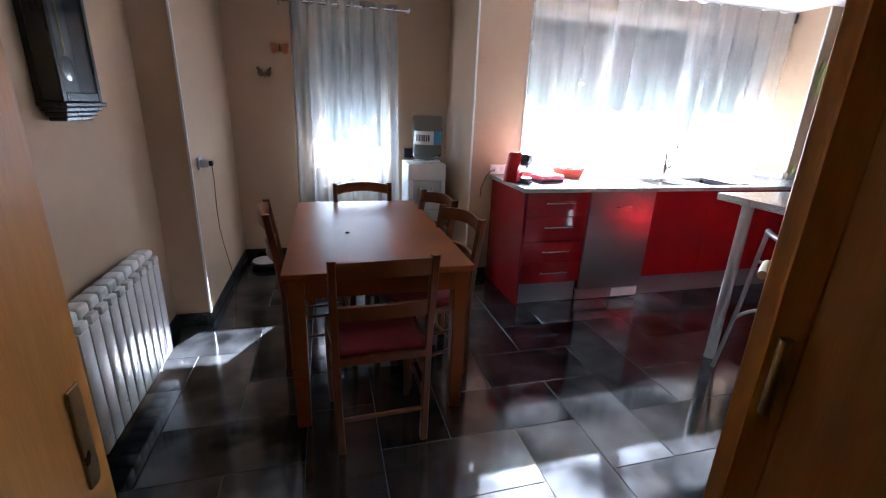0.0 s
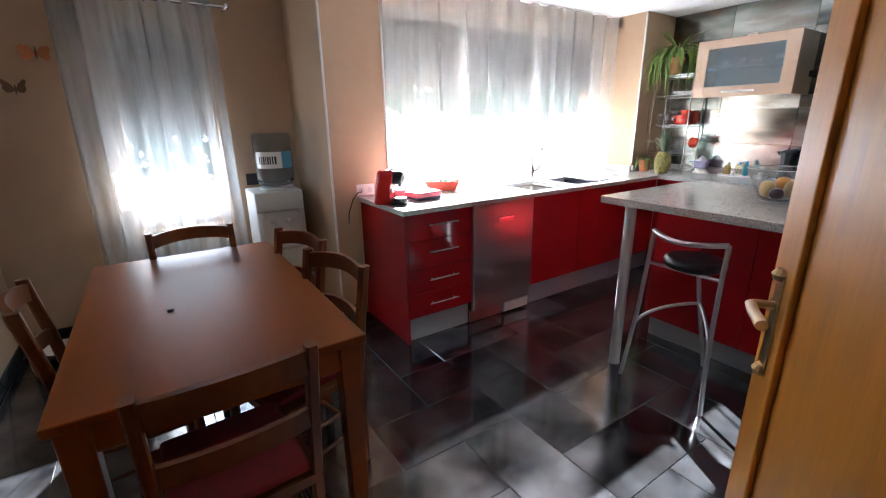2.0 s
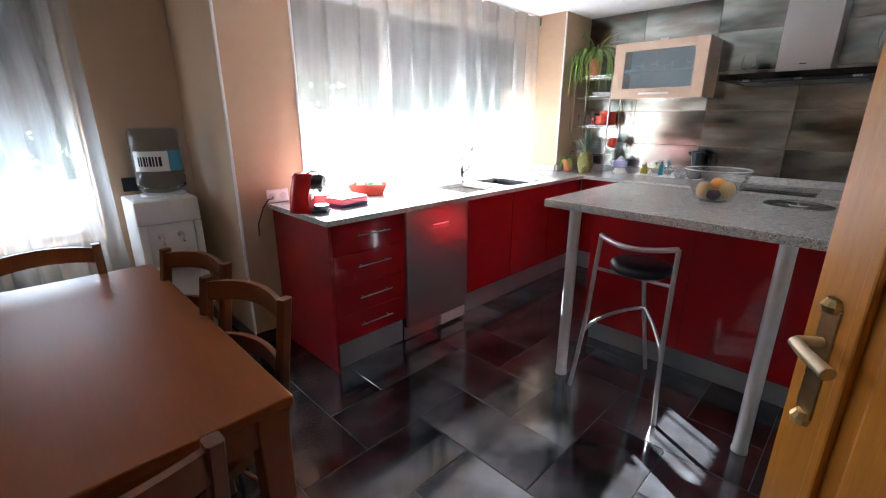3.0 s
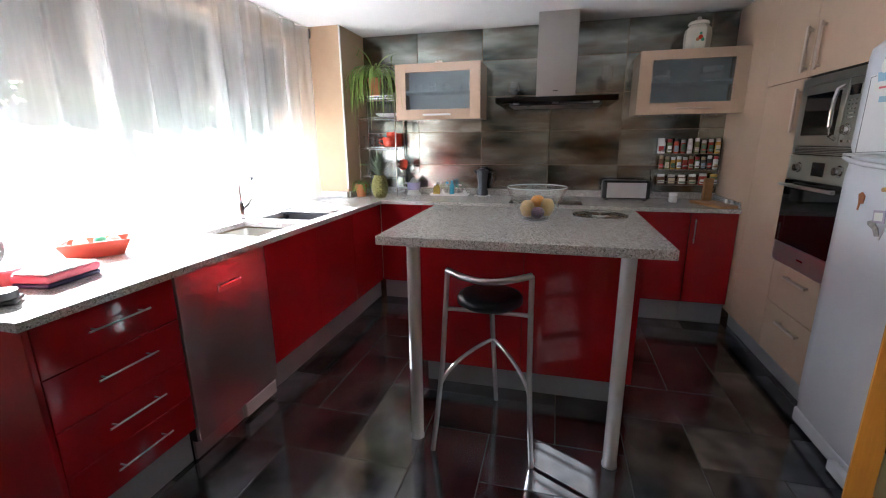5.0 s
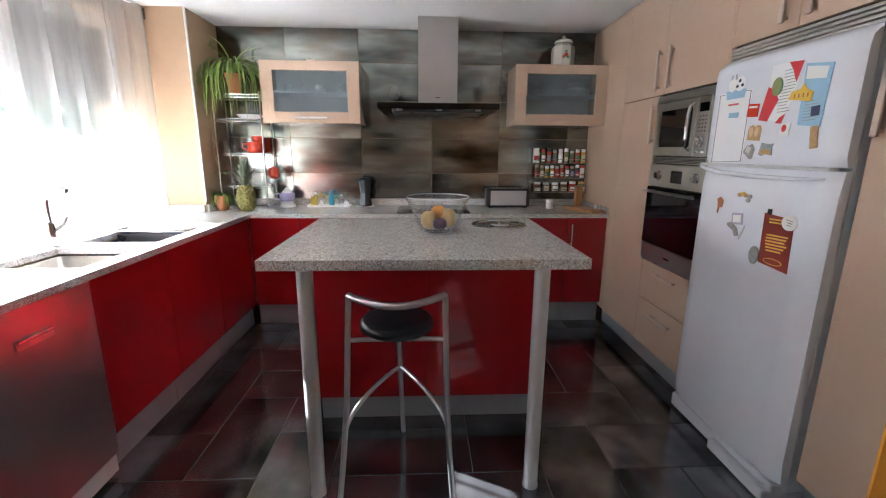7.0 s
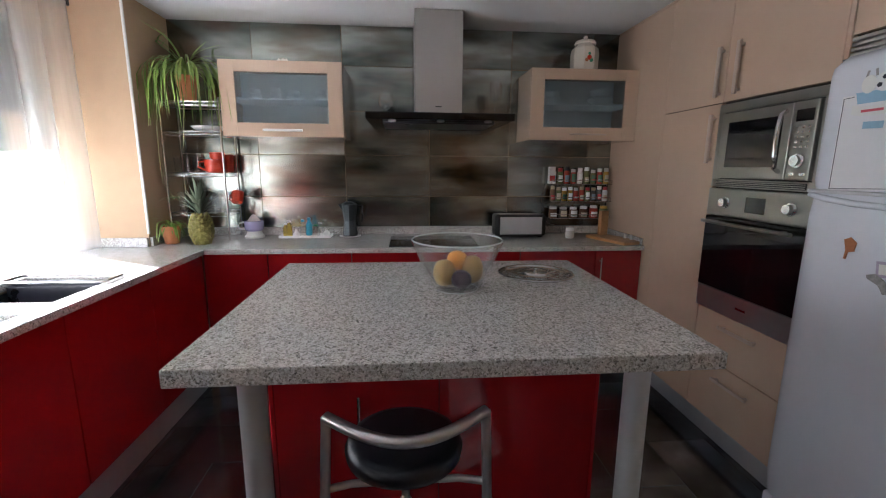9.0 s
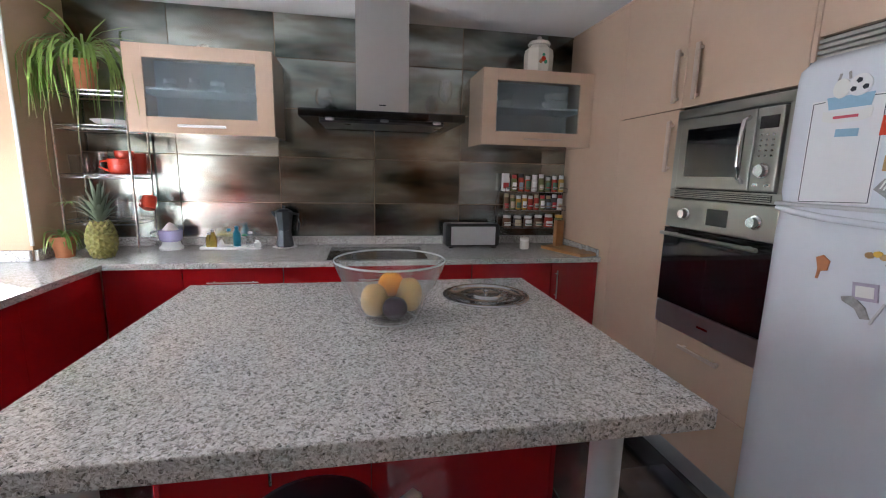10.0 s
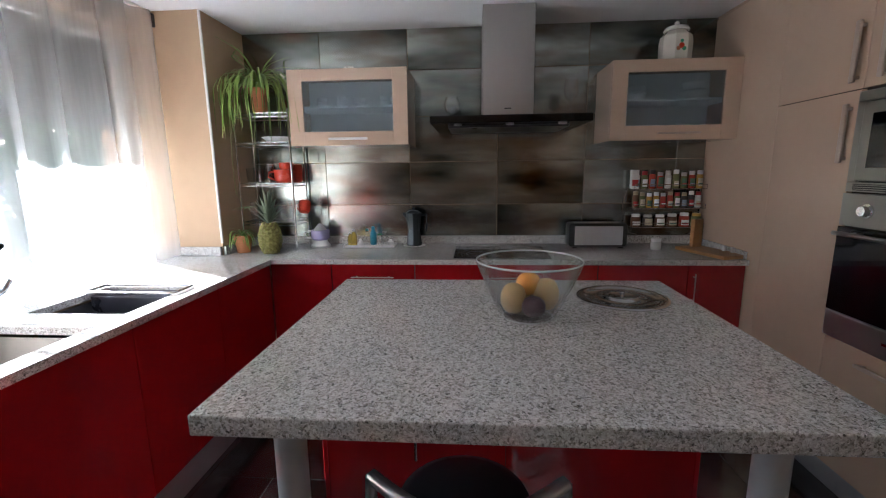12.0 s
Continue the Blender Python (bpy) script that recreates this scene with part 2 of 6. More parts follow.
def thing(name, at, label, category, group="", rz=0.0):
    ob = new(name)
    ob.empty_display_size = 0.05
    ob.matrix_world = pose(*at, 0, 0, rz)
    return tagged(ob, label, category, group)


def setting(name, bm, material, label, category, smooth=None):
    return tagged(part(name, bm, material, None, "", smooth), label, category, kind="structure")


# ---- the room ----
H, CZ, IZ, EX = 2.385, 0.92, 1.024, 4.562
floor = setting("floor", boxm(-1.4, 4.8, -2.2, 4.7, -0.06, -0.003), GROUT, "dark slate herringbone tile floor with pale joints", "floor")
setting("ceiling", boxm(-1.4, 4.8, -2.2, 4.7, H, H + 0.1), CEIL, "plain white painted plaster ceiling", "ceiling")


def wall(name, *pieces):
    bm = bmesh.new()
    for p in pieces:
        box(bm, *p)
    return setting(name, bm, WALL, "beige-brown painted plaster wall", "wall")


wall("wall_west", (-1.4, -1.09, 0.62, 2.94, 0, H), (-1.4, -0.885, 2.94, 4.30, 0, H))
wall("wall_nook_north", (-1.4, -0.14, 4.30, 4.60, 0, H), (0.51, 1.4, 4.30, 4.60, 0, H), (-0.14, 0.51, 4.30, 4.60, 0, 0.68), (-0.14, 0.51, 4.30, 4.60, 2.16, H))
wall("wall_nook_east", (1.065, 1.4, 3.48, 4.30, 0, H))
wall("wall_north", (1.4, 1.50, 3.48, 3.88, 0, H), (1.50, 4.09, 3.50, 3.88, 0, 0.88), (1.50, 4.09, 3.56, 3.88, 2.26, H))
wall("wall_north_column", (4.09, 4.8, 3.165, 3.88, 0, H))
wall_east = wall("wall_east", (4.574, 4.8, -0.8, 3.165, 0, H))
wall("wall_south", (1.40, 4.574, -0.8, -0.62, 0, H), (1.25, 1.40, -0.8, 0.44, 0, H))
wall("wall_door", (0.52, 1.25, 0.25, 0.44, 0, H), (-0.40, 0.52, 0.25, 0.44, 2.13, H))
wall("wall_south_west", (-1.4, -0.46, 0.25, 0.62, 0, H), (-0.46, -0.40, 0.25, 0.44, 2.13, H))
wall("wall_hall", (-1.4, -1.0, -2.2, 0.25, 0, H), (1.25, 1.45, -2.2, -0.8, 0, H), (-1.0, 1.25, -2.2, -2.0, 0, H))

# white metal corner beads
for at in ((1.063, 3.478, 0.0, H), (1.499, 3.478, CZ, H), (4.088, 3.163, CZ + 0.08, H), (-0.883, 2.938, 0.09, H)):
    bm = bmesh.new()
    box(bm, at[0] - 0.006, at[0] + 0.008, at[1] - 0.006, at[1] + 0.008, at[2], at[3] - 0.003, 0.003, 1)
    setting("trim", bm, WHITE, "thin white corner bead on a plaster edge", "trim")

# dark tile skirting
bm = bmesh.new()
for p in ((-1.088, -1.078, 0.64, 2.936), (-1.078, -0.875, 2.926, 2.938), (-0.883, -0.873, 2.94, 4.29), (-0.873, 1.055, 4.288, 4.298), (1.055, 1.064, 3.48, 4.288), (1.065, 1.26, 3.468, 3.478)):
    box(bm, *p, 0.001, 0.085, 0.002, 1)
setting("baseboard", bm, mat("dark slate skirting", (0.022, 0.02, 0.02), 0.3, var=0.4, scale=5), "dark slate tile skirting along the walls", "baseboard")


# ---- windows, shutters, curtains ----
FRAME = mat("white window lacquer", (0.75, 0.75, 0.74), 0.35, var=0.03, scale=5)
SLAT = mat("beige shutter slat", (0.22, 0.205, 0.185), 0.5, var=0.06, scale=4)


def window(name, x0, x1, z0, z1, y, mullions, label):
    w = thing(name, (0, 0, 0), label, "window")
    tagged(w, kind="structure")
    bm = bmesh.new()
    box(bm, x0, x0 + 0.06, y, y + 0.06, z0, z1, 0.006)
    box(bm, x1 - 0.06, x1, y, y + 0.06, z0, z1, 0.006)
    box(bm, x0 + 0.06, x1 - 0.06, y, y + 0.06, z0, z0 + 0.05, 0.006)
    box(bm, x0 + 0.06, x1 - 0.06, y, y + 0.06, z1 - 0.06, z1, 0.006)
    part("window_frame", bm, FRAME, w)
    xs = [x0 + 0.06, *mullions, x1 - 0.06]
    for m in mullions:
        part("mullion", boxm(m - 0.04, m + 0.04, y + 0.003, y + 0.057, z0 + 0.05, z1 - 0.06, 0.006), FRAME, w)
    for a, b in zip(xs, xs[1:]):
        p = part("pane", boxm(a + 0.03, b - 0.03, y + 0.026, y + 0.032, z0 + 0.045, z1 - 0.055), PANE, w)
        p.visible_shadow = False
    return w


def shutter(x0, x1, z0, z1, y, label):
    t = thing("roller_shutter", (0, y, z0), label, "shutter")
    z, step = 0.0, 0.042
    while z0 + z < z1:
        bm = bmesh.new()
        tube(bm, [(x0, 0, z + step / 2), (x1, 0, z + step / 2)], 0.0075, 8, ry=step / 2 + 0.0015)
        part("slat", bm, SLAT, t, smooth=40)
        z += step
    part("bottom_rail", boxm(x0, x1, -0.012, 0.012, -0.03, -0.001, 0.004), SLAT, t)


window("window_1", 1.502, 4.088, 0.922, 2.258, 3.66, (2.36, 3.22), "wide white-framed kitchen window behind a voile curtain")
w2 = window("window_2", -0.138, 0.508, 0.99, 2.158, 4.45, (), "white-framed narrow window behind a voile curtain")
# unseen lower part, added: its milky pane keeps direct sun off the floor
part("lower_frame", boxm(-0.138, 0.508, 4.452, 4.508, 0.682, 0.715, 0.006), FRAME, w2)
part("added_diffuser", boxm(-0.137, 0.507, 4.476, 4.484, 0.714, 0.988), sheer("added milky diffuser", (0.86, 0.87, 0.88), 0.08), w2, "added unseen milky pane that scatters the sun")
shutter(1.505, 4.085, 1.735, 2.32, 3.78, "half-lowered pale roller shutter outside the kitchen window")
shutter(-0.135, 0.505, 1.40, 2.20, 4.57, "mostly lowered pale roller shutter outside the narrow window")


def curtain(name, x0, x1, z0, z1, y, folds, amp, label, flare=0.0, seed=3, wavy=0.0, lap=0.02):
    """Hanging voile with uneven folds that widen towards the hem."""
    rnd = random.Random(seed)
    ph = [rnd.uniform(0, 6.28) for _ in range(6)]
    bm = bmesh.new()
    nx, nz = folds * 14, 22
    grid = []
    for j in range(nz + 1):
        v = j / nz
        row = []
        for i in range(nx + 1):
            u = i / nx
            w = u * folds * 2 * math.pi + 0.9 * math.sin(u * 9 + ph[0]) + 0.5 * math.sin(u * 23 + ph[1])
            a = amp * (0.8 + 0.3 * (1 - v)) * (0.75 + 0.35 * math.sin(u * 17 + ph[2]))
            yy = a * math.sin(w) + 0.3 * a * math.sin(2.1 * w + ph[3] + v * 1.3) + 0.012 * (1 - v) * math.sin(u * 31 + ph[4])
            xx = x0 + (x1 - x0) * u + lap * (0.65 + 0.5 * math.sin(u * 13 + ph[4])) * math.sin(w + 1.2) * min(1.0, 12 * u, 12 * (1 - u)) + flare * (1 - v) * (u - 0.5)
            zz = z0 + (z1 - z0) * v + (wavy * math.sin(w * 0.5 + ph[5]) * (1 - v) ** 4 if wavy else 0)
            row.append(bm.verts.new((xx, y + yy, zz)))
        grid.append(row)
    for a, b in zip(grid, grid[1:]):
        for i in range(nx):
            bm.faces.new((a[i], a[i + 1], b[i + 1], b[i]))
    t = thing(name, (0, 0, 0), label, "curtain")
    part("fabric", bm, SHEER, t, smooth=180)
    return t


kc = curtain("voile_curtain", 1.505, 4.06, CZ + 0.012, 2.372, 3.462, 12, 0.05, "sheer white voile curtain hanging over the worktop window", wavy=0.012, lap=0.05)
bm = bmesh.new()
box(bm, 1.505, 4.08, 3.455, 3.475, 2.366, 2.384, 0.003, 1)
part("curtain_rail", bm, WHITE, kc, "white ceiling rail")
nc = curtain("voile_curtain", -0.335, 0.555, 0.03, 2.27, 4.20, 8, 0.038, "sheer white eyelet curtain on a steel rod", flare=0.06, seed=8)
bm = bmesh.new()
tube(bm, [(-0.45, 4.20, 2.225), (0.67, 4.20, 2.225)], 0.011, 12)
lathe(bm, [(0.011, 0), (0.02, 0.01), (0.02, 0.03), (0.008, 0.04)], 12, (0.66, 4.20, 2.21))
part("curtain_rod", bm, CHROME, nc, "brushed steel rod", 40)
for k in range(8):
    bm = bmesh.new()
    tube(bm, [(-0.29 + k * 0.115, 4.20 + 0.027 * math.cos(a), 2.225 + 0.027 * math.sin(a)) for a in (2 * math.pi * i / 14 for i in range(14))], 0.005, 6, closed=True)
    part("eyelet", bm, CHROME, nc, smooth=60)
for xx in (-0.42, 0.64):
    part("bracket", boxm(xx - 0.01, xx + 0.01, 4.19, 4.299, 2.205, 2.214, 0.002, 1), CHROME, nc)

# ---- outdoors ----
setting("ground", boxm(-60, 60, -40, 80, -0.35, -0.3), mat("garden ground", (0.085, 0.10, 0.05), 0.9, var=0.35, scale=1.0), "sunlit grassy garden ground outside", "ground")
LEAF = mat("hedge leaf", (0.05, 0.10, 0.025), 0.6, var=0.5, scale=3)
rnd = random.Random(5)
bm = bmesh.new()
for _ in range(32000):
    c = Vector((rnd.uniform(-9, 17), 10.0 + rnd.gauss(0, 0.4), -0.3 + 4.2 * rnd.random() ** 0.8 + 0.3 * rnd.random()))
    d1 = Vector((rnd.gauss(0, 1), rnd.gauss(0, 1), rnd.gauss(0, 1))).normalized() * rnd.uniform(0.12, 0.20)
    d2 = d1.cross(Vector((rnd.gauss(0, 1), rnd.gauss(0, 1), rnd.gauss(0, 1)))).normalized() * 0.08
    bm.faces.new([bm.verts.new(c + q) for q in (-d1, d2, d1, -d2)])
tagged(part("hedge", bm, LEAF), "leafy green garden hedge beyond the window", "hedge", kind="stuff")


# ---- door ----
BRASS = mat("aged brass", (0.48, 0.34, 0.16), 0.3, 1.0, var=0.2, scale=12)
DARKWOOD = mat("varnished oak frame", (0.50, 0.22, 0.045), 0.36, var=0.22, scale=4, stretch=(7, 7, 0.5), bump=0.05, spec=0.3)
jamb = thing("door_1", (0, 0, 0), "varnished honey-oak panel door standing wide open", "door")
tagged(jamb, kind="structure")
bm = bmesh.new()
for p in ((-0.46, -0.415, 0.23, 0.64, 0, 2.10), (0.475, 0.52, 0.23, 0.46, 0, 2.10), (-0.46, 0.52, 0.23, 0.46, 2.10, 2.14)):
    box(bm, *p, 0.004, 1)
part("door_lining", bm, DARKWOOD, jamb)
for p in ((-0.535, -0.445, 0.622, 0.642, 0.0, 2.16), (0.50, 0.585, 0.442, 0.460, 0.0, 2.16)):
    part("architrave", boxm(*p, 0.006), DARKWOOD, jamb)
part("strike_plate", boxm(-0.4155, -0.411, 0.585, 0.612, 0.93, 1.08, 0.001, 1), BRASS, jamb, "aged brass strike plate")
leaf = new("leaf")
leaf.parent = jamb
leaf.matrix_world = pose(0.462, 0.40, 0.008, 0, 0, 34.2)
W, HD = 0.812, 2.06
bm = bmesh.new()
st = 0.105
box(bm, 0, st, -0.02, 0.02, 0, HD, 0.003, 1)
box(bm, W - st, W, -0.02, 0.02, 0, HD, 0.003, 1)
for z0, z1 in ((0, 0.2), (HD - 0.13, HD)):
    box(bm, st, W - st, -0.02, 0.02, z0, z1, 0.003, 1)
lp = part("stile_frame", bm, DOORWOOD, leaf)
for z0, z1 in ((0.2, HD - 0.13),):
    bm = bmesh.new()
    box(bm, st - 0.002, W - st + 0.002, -0.010, 0.010, z0 - 0.002, z1 + 0.002)
    box(bm, st + 0.055, W - st - 0.055, -0.017, 0.017, z0 + 0.055, z1 - 0.055, 0.012, 2)
    part("door_panel", bm, DOORWOOD, leaf)
    for sgn in (-1, 1):
        bm = bmesh.new()
        for p in ((st - 0.004, st + 0.022, z0, z1), (W - st - 0.022, W - st + 0.004, z0, z1), (st + 0.022, W - st - 0.022, z0 - 0.004, z0 + 0.022), (st + 0.022, W - st - 0.022, z1 - 0.022, z1 + 0.004)):
            box(bm, p[0], p[1], sgn * 0.0165 - 0.007, sgn * 0.0165 + 0.007, p[2], p[3], 0.005, 2)
        part("moulding", bm, DOORWOOD, leaf)
for sgn in (-1, 1):
    bm = bmesh.new()
    box(bm, W - 0.078, W - 0.034, sgn * 0.0205 - 0.003, sgn * 0.0205 + 0.003, 0.91, 1.12, 0.002, 2)
    for zz in (0.905, 1.125):
        lathe(bm, [(0.016, -0.012), (0.02, 0.0), (0.012, 0.012)], 12, (W - 0.056, sgn * 0.0205, zz))
    part("lock_plate", bm, BRASS, leaf, "aged brass lock plate")
    bm = bmesh.new()
    tube(bm, [(W - 0.056, sgn * 0.02, 1.055), (W - 0.056, sgn * 0.06, 1.055), (W - 0.06, sgn * 0.066, 1.054), (W - 0.09, sgn * 0.068, 1.05), (W - 0.15, sgn * 0.066, 1.045)], [0.009, 0.009, 0.011, 0.011, 0.012], 12)
    part("lever_handle", bm, mat("worn cream lever", (0.62, 0.5, 0.34), 0.3, 0.6, var=0.15, scale=12), leaf, "worn brass lever handle", 50)
for zz in (0.25, 1.05, 1.82):
    bm = bmesh.new()
    tube(bm, [(-0.012, 0.0, zz), (-0.012, 0.0, zz + 0.11)], 0.008, 12)
    part("hinge", bm, BRASS, leaf, "brass hinge knuckle", 50)


# ---- kitchen runs ----
GREYSTEEL = mat("brushed stainless front", (0.40, 0.38, 0.38), 0.33, 0.9, var=0.02, scale=3, rvar=0.02)


def bar_handle(parent, p0, p1, out, r=0.0045, material=None, stand=0.028):
    """A straight bar on two studs; out is the way it stands off."""
    p0, p1, o = Vector(p0), Vector(p1), Vector(out)
    bm = bmesh.new()
    tube(bm, [p0 + o * stand, p1 + o * stand], r, 10)
    d = (p1 - p0)
    for f in (0.12, 0.88):
        tube(bm, [p0 + d * f, p0 + d * f + o * stand], r * 0.8, 8)
    return part("handle", bm, material or STEEL, parent, "brushed steel bar handle", 50)


def front(parent, name, x0, x1, y0, y1, z0, z1, material):
    return part(name, boxm(x0, x1, y0, y1, z0, z1, 0.002, 2), material, parent)


BODY = mat("dark carcass board", (0.10, 0.03, 0.03), 0.6, var=0.1)
# drawers at the free end
u = thing("drawer_unit", (0, 0, 0), "glossy red four-drawer base unit with steel bar handles", "cabinet")
part("body", boxm(1.282, 1.789, 2.836, 3.46, 0.175, 0.888), BODY, u)
part("side_panel", boxm(1.262, 1.281, 2.815, 3.47, 0.002, 0.888, 0.002, 1), REDGLOSS, u)
for z0, z1 in ((0.182, 0.345), (0.348, 0.515), (0.518, 0.705), (0.708, 0.885)):
    d = front(u, "drawer_front", 1.283, 1.789, 2.815, 2.835, z0, z1, REDGLOSS)
    zz = z1 - 0.075
    bar_handle(d, (1.425, 2.815, zz), (1.655, 2.815, zz), (0, -1, 0), 0.0036)
part("plinth", boxm(1.283, 1.789, 2.862, 2.874, 0.002, 0.175), PLINTH, u, "brushed aluminium plinth")

dw = thing("dishwasher", (0, 0, 0), "built-in dishwasher with a brushed stainless door", "dishwasher")
part("body", boxm(1.795, 2.364, 2.83, 3.42, 0.10, 0.886), BLACK, dw)
d = part("door", boxm(1.795, 2.364, 2.808, 2.829, 0.105, 0.885, 0.003, 2), GREYSTEEL, dw, "brushed stainless door")
bm = bmesh.new()
box(bm, 2.015, 2.165, 2.803, 2.8075, 0.742, 0.775, 0.002, 2)
part("handle_recess", bm, STEEL, d, "steel grip recess")
part("handle", boxm(2.02, 2.16, 2.797, 2.806, 0.766, 0.778, 0.003, 2), CHROME, d, "chrome grip lip")
part("kick_plate", boxm(1.797, 2.362, 2.845, 2.86, 0.004, 0.10), STEEL, dw, "polished steel kick plate")
# white colour stands in for sunlight reflected by the steel trim
part("toe_trim", boxm(2.10, 2.35, 2.812, 2.844, 0.02, 0.10, 0.004, 1), WHITE, dw, "steel toe trim painted white for its bright reflection")

for x0, x1 in ((2.368, 2.90), (2.903, 3.44), (3.443, 3.99)):
    u = thing("sink_cabinet", (0, 0, 0), "glossy red base cabinet under the sink worktop", "cabinet", "red base cabinets")
    part("body", boxm(x0 + 0.001, x1 - 0.001, 2.836, 3.46, 0.175, 0.70), BODY, u)
    front(u, "door", x0 + 0.001, x1 - 0.001, 2.815, 2.835, 0.182, 0.885, REDGLOSS)
    part("plinth", boxm(x0, x1 + (0.05 if x1 > 3.9 else 0), 2.862, 2.874, 0.002, 0.175), PLINTH, u, "brushed aluminium plinth")

for y0, y1, kind in ((2.43, 2.81, "c"), (1.915, 2.427, "d"), (0.832, 1.912, "w"), (0.322, 0.829, "r"), (0.006, 0.319, "r2")):
    u = thing("base_cabinet", (0, 0, 0), "glossy red base cabinet below the hob worktop", "cabinet", "red base cabinets")
    part("body", boxm(4.012, 4.55, y0 + 0.001, y1 - 0.001, 0.175, 0.888), BODY, u)
    if kind in "dw":
        for z0, z1 in ((0.182, 0.43), (0.433, 0.68), (0.683, 0.885)):
            d = part("drawer_front", boxm(3.99, 4.011, y0 + 0.001, y1 - 0.001, z0, z1, 0.002, 2), REDGLOSS, u)
            c = (y0 + y1) / 2
            bar_handle(d, (3.99, c - 0.13, z1 - 0.075), (3.99, c + 0.13, z1 - 0.075), (-1, 0, 0), 0.0036)
    else:
        d = part("door", boxm(3.99, 4.011, y0 + 0.001, y1 - 0.001, 0.182, 0.885, 0.002, 2), REDGLOSS, u)
        if kind == "r2":
            bar_handle(d, (3.99, 0.29, 0.66), (3.99, 0.29, 0.84), (-1, 0, 0), 0.0036)
    part("plinth", boxm(4.04, 4.052, y0, min(y1, 2.862), 0.002, 0.175), PLINTH, u, "brushed aluminium plinth")

# ---- worktops ----
w = thing("worktop", (0, 0, 0), "polished speckled granite worktop with two sink cut-outs", "worktop")
SX = ((2.42, 2.80), (2.94, 3.32))
SY = (2.875, 3.27)
solid = ((1.242, 3.965, 2.79, 3.478), (1.505, 4.086, 3.478, 3.66), (3.965, 4.56, 0.004, 3.163), (3.965, 4.086, 3.163, 3.478))
xs = sorted({v for r in solid for v in r[:2]} | {v for r in SX for v in r})
ys = sorted({v for r in solid for v in r[2:]} | set(SY))
bm = bmesh.new()
grid = {}
for x0, x1 in zip(xs, xs[1:]):
    for y0, y1 in zip(ys, ys[1:]):
        cx, cy = (x0 + x1) / 2, (y0 + y1) / 2
        inside = any(r[0] < cx < r[1] and r[2] < cy < r[3] for r in solid)
        hole = any(a < cx < b for a, b in SX) and SY[0] < cy < SY[1]
        if inside and not hole:
            corners = ((x0, y0), (x1, y0), (x1, y1), (x0, y1))
            for p in corners:
                if p not in grid:
                    grid[p] = bm.verts.new((*p, 0.89))
            bm.faces.new([grid[p] for p in corners])
ret = bmesh.ops.extrude_face_region(bm, geom=bm.faces[:])
bmesh.ops.translate(bm, vec=(0, 0, CZ - 0.89), verts=[v for v in ret["geom"] if isinstance(v, bmesh.types.BMVert)])
part("slab", bm, GRANITE, w)
bm = bmesh.new()
box(bm, 4.541, 4.560, 0.004, 3.162, CZ + 0.001, 0.978, 0.002, 1)
box(bm, 4.066, 4.087, 3.168, 3.62, CZ + 0.001, 0.978, 0.002, 1)
box(bm, 4.09, 4.54, 3.144, 3.162, CZ + 0.001, 0.978, 0.002, 1)
box(bm, 3.99, 4.54, 0.0045, 0.016, CZ + 0.001, 0.965, 0.002, 1)
part("upstand", bm, GRANITE, w, "granite upstand")
DIMSTEEL = mat("dark and shaded stainless", (0.16, 0.16, 0.18), 0.3, 1.0, var=0.1, scale=5)
for x0, x1 in SX:
    s = thing("sink_bowl", (0, 0, 0), "brushed stainless undermounted sink bowl", "sink", "sink bowls")
    bm = bmesh.new()
    box(bm, x0 + 0.004, x1 - 0.004, SY[0] + 0.004, SY[1] - 0.004, 0.74, 0.912, 0.03, 3)
    top = [f for f in bm.faces if f.normal.z > 0.9]
    bmesh.ops.delete(bm, geom=[f for f in bm.faces if f.calc_center_median().z > 0.885], context="FACES")
    bmesh.ops.solidify(bm, geom=bm.faces[:], thickness=0.003)
    # same steel in both bowls; the second one's shade is put into its colour
    part("bowl", bm, STEEL if x0 < 2.9 else DIMSTEEL, s, smooth=40)
    bm = bmesh.new()
    lathe(bm, [(0.045, 0), (0.045, 0.003), (0.03, 0.004), (0.012, 0.001)], 20, ((x0 + x1) / 2, 3.12, 0.7435))
    part("drain", bm, CHROME, s, "chrome drain", 40)
st = thing("sink_tray", (3.262, 3.07, CZ), "narrow steel-rimmed draining tray across the sink", "tray")
bm = bmesh.new()
tube(bm, [(x, y, 0.009) for cx, cy, a0 in ((0.045, 0.19, 0), (-0.045, 0.19, 90), (-0.045, -0.19, 180), (0.045, -0.19, 270)) for x, y in ((cx + 0.022 * math.cos(radians(a0 + q)), cy + 0.022 * math.sin(radians(a0 + q))) for q in (0, 30, 60, 90))], 0.0075, 8, closed=True)
part("rim", bm, CHROME, st, "polished steel rim", 50)
bm = bmesh.new()
box(bm, -0.062, 0.056, -0.196, 0.196, -0.09, 0.008, 0.02, 3)
bmesh.ops.delete(bm, geom=[f for f in bm.faces if f.calc_center_median().z > -0.012], context="FACES")
bmesh.ops.solidify(bm, geom=bm.faces[:], thickness=0.002)
part("tray", bm, DIMSTEEL, st, smooth=40)
t = thing("tap", (2.855, 3.33, CZ), "tall brushed steel mixer tap beside the sink", "tap")
bm = bmesh.new()
lathe(bm, [(0.027, 0.0), (0.027, 0.008), (0.021, 0.015), (0.021, 0.11), (0.017, 0.12)], 20)
part("base", bm, CHROME, t, smooth=40)
bm = bmesh.new()
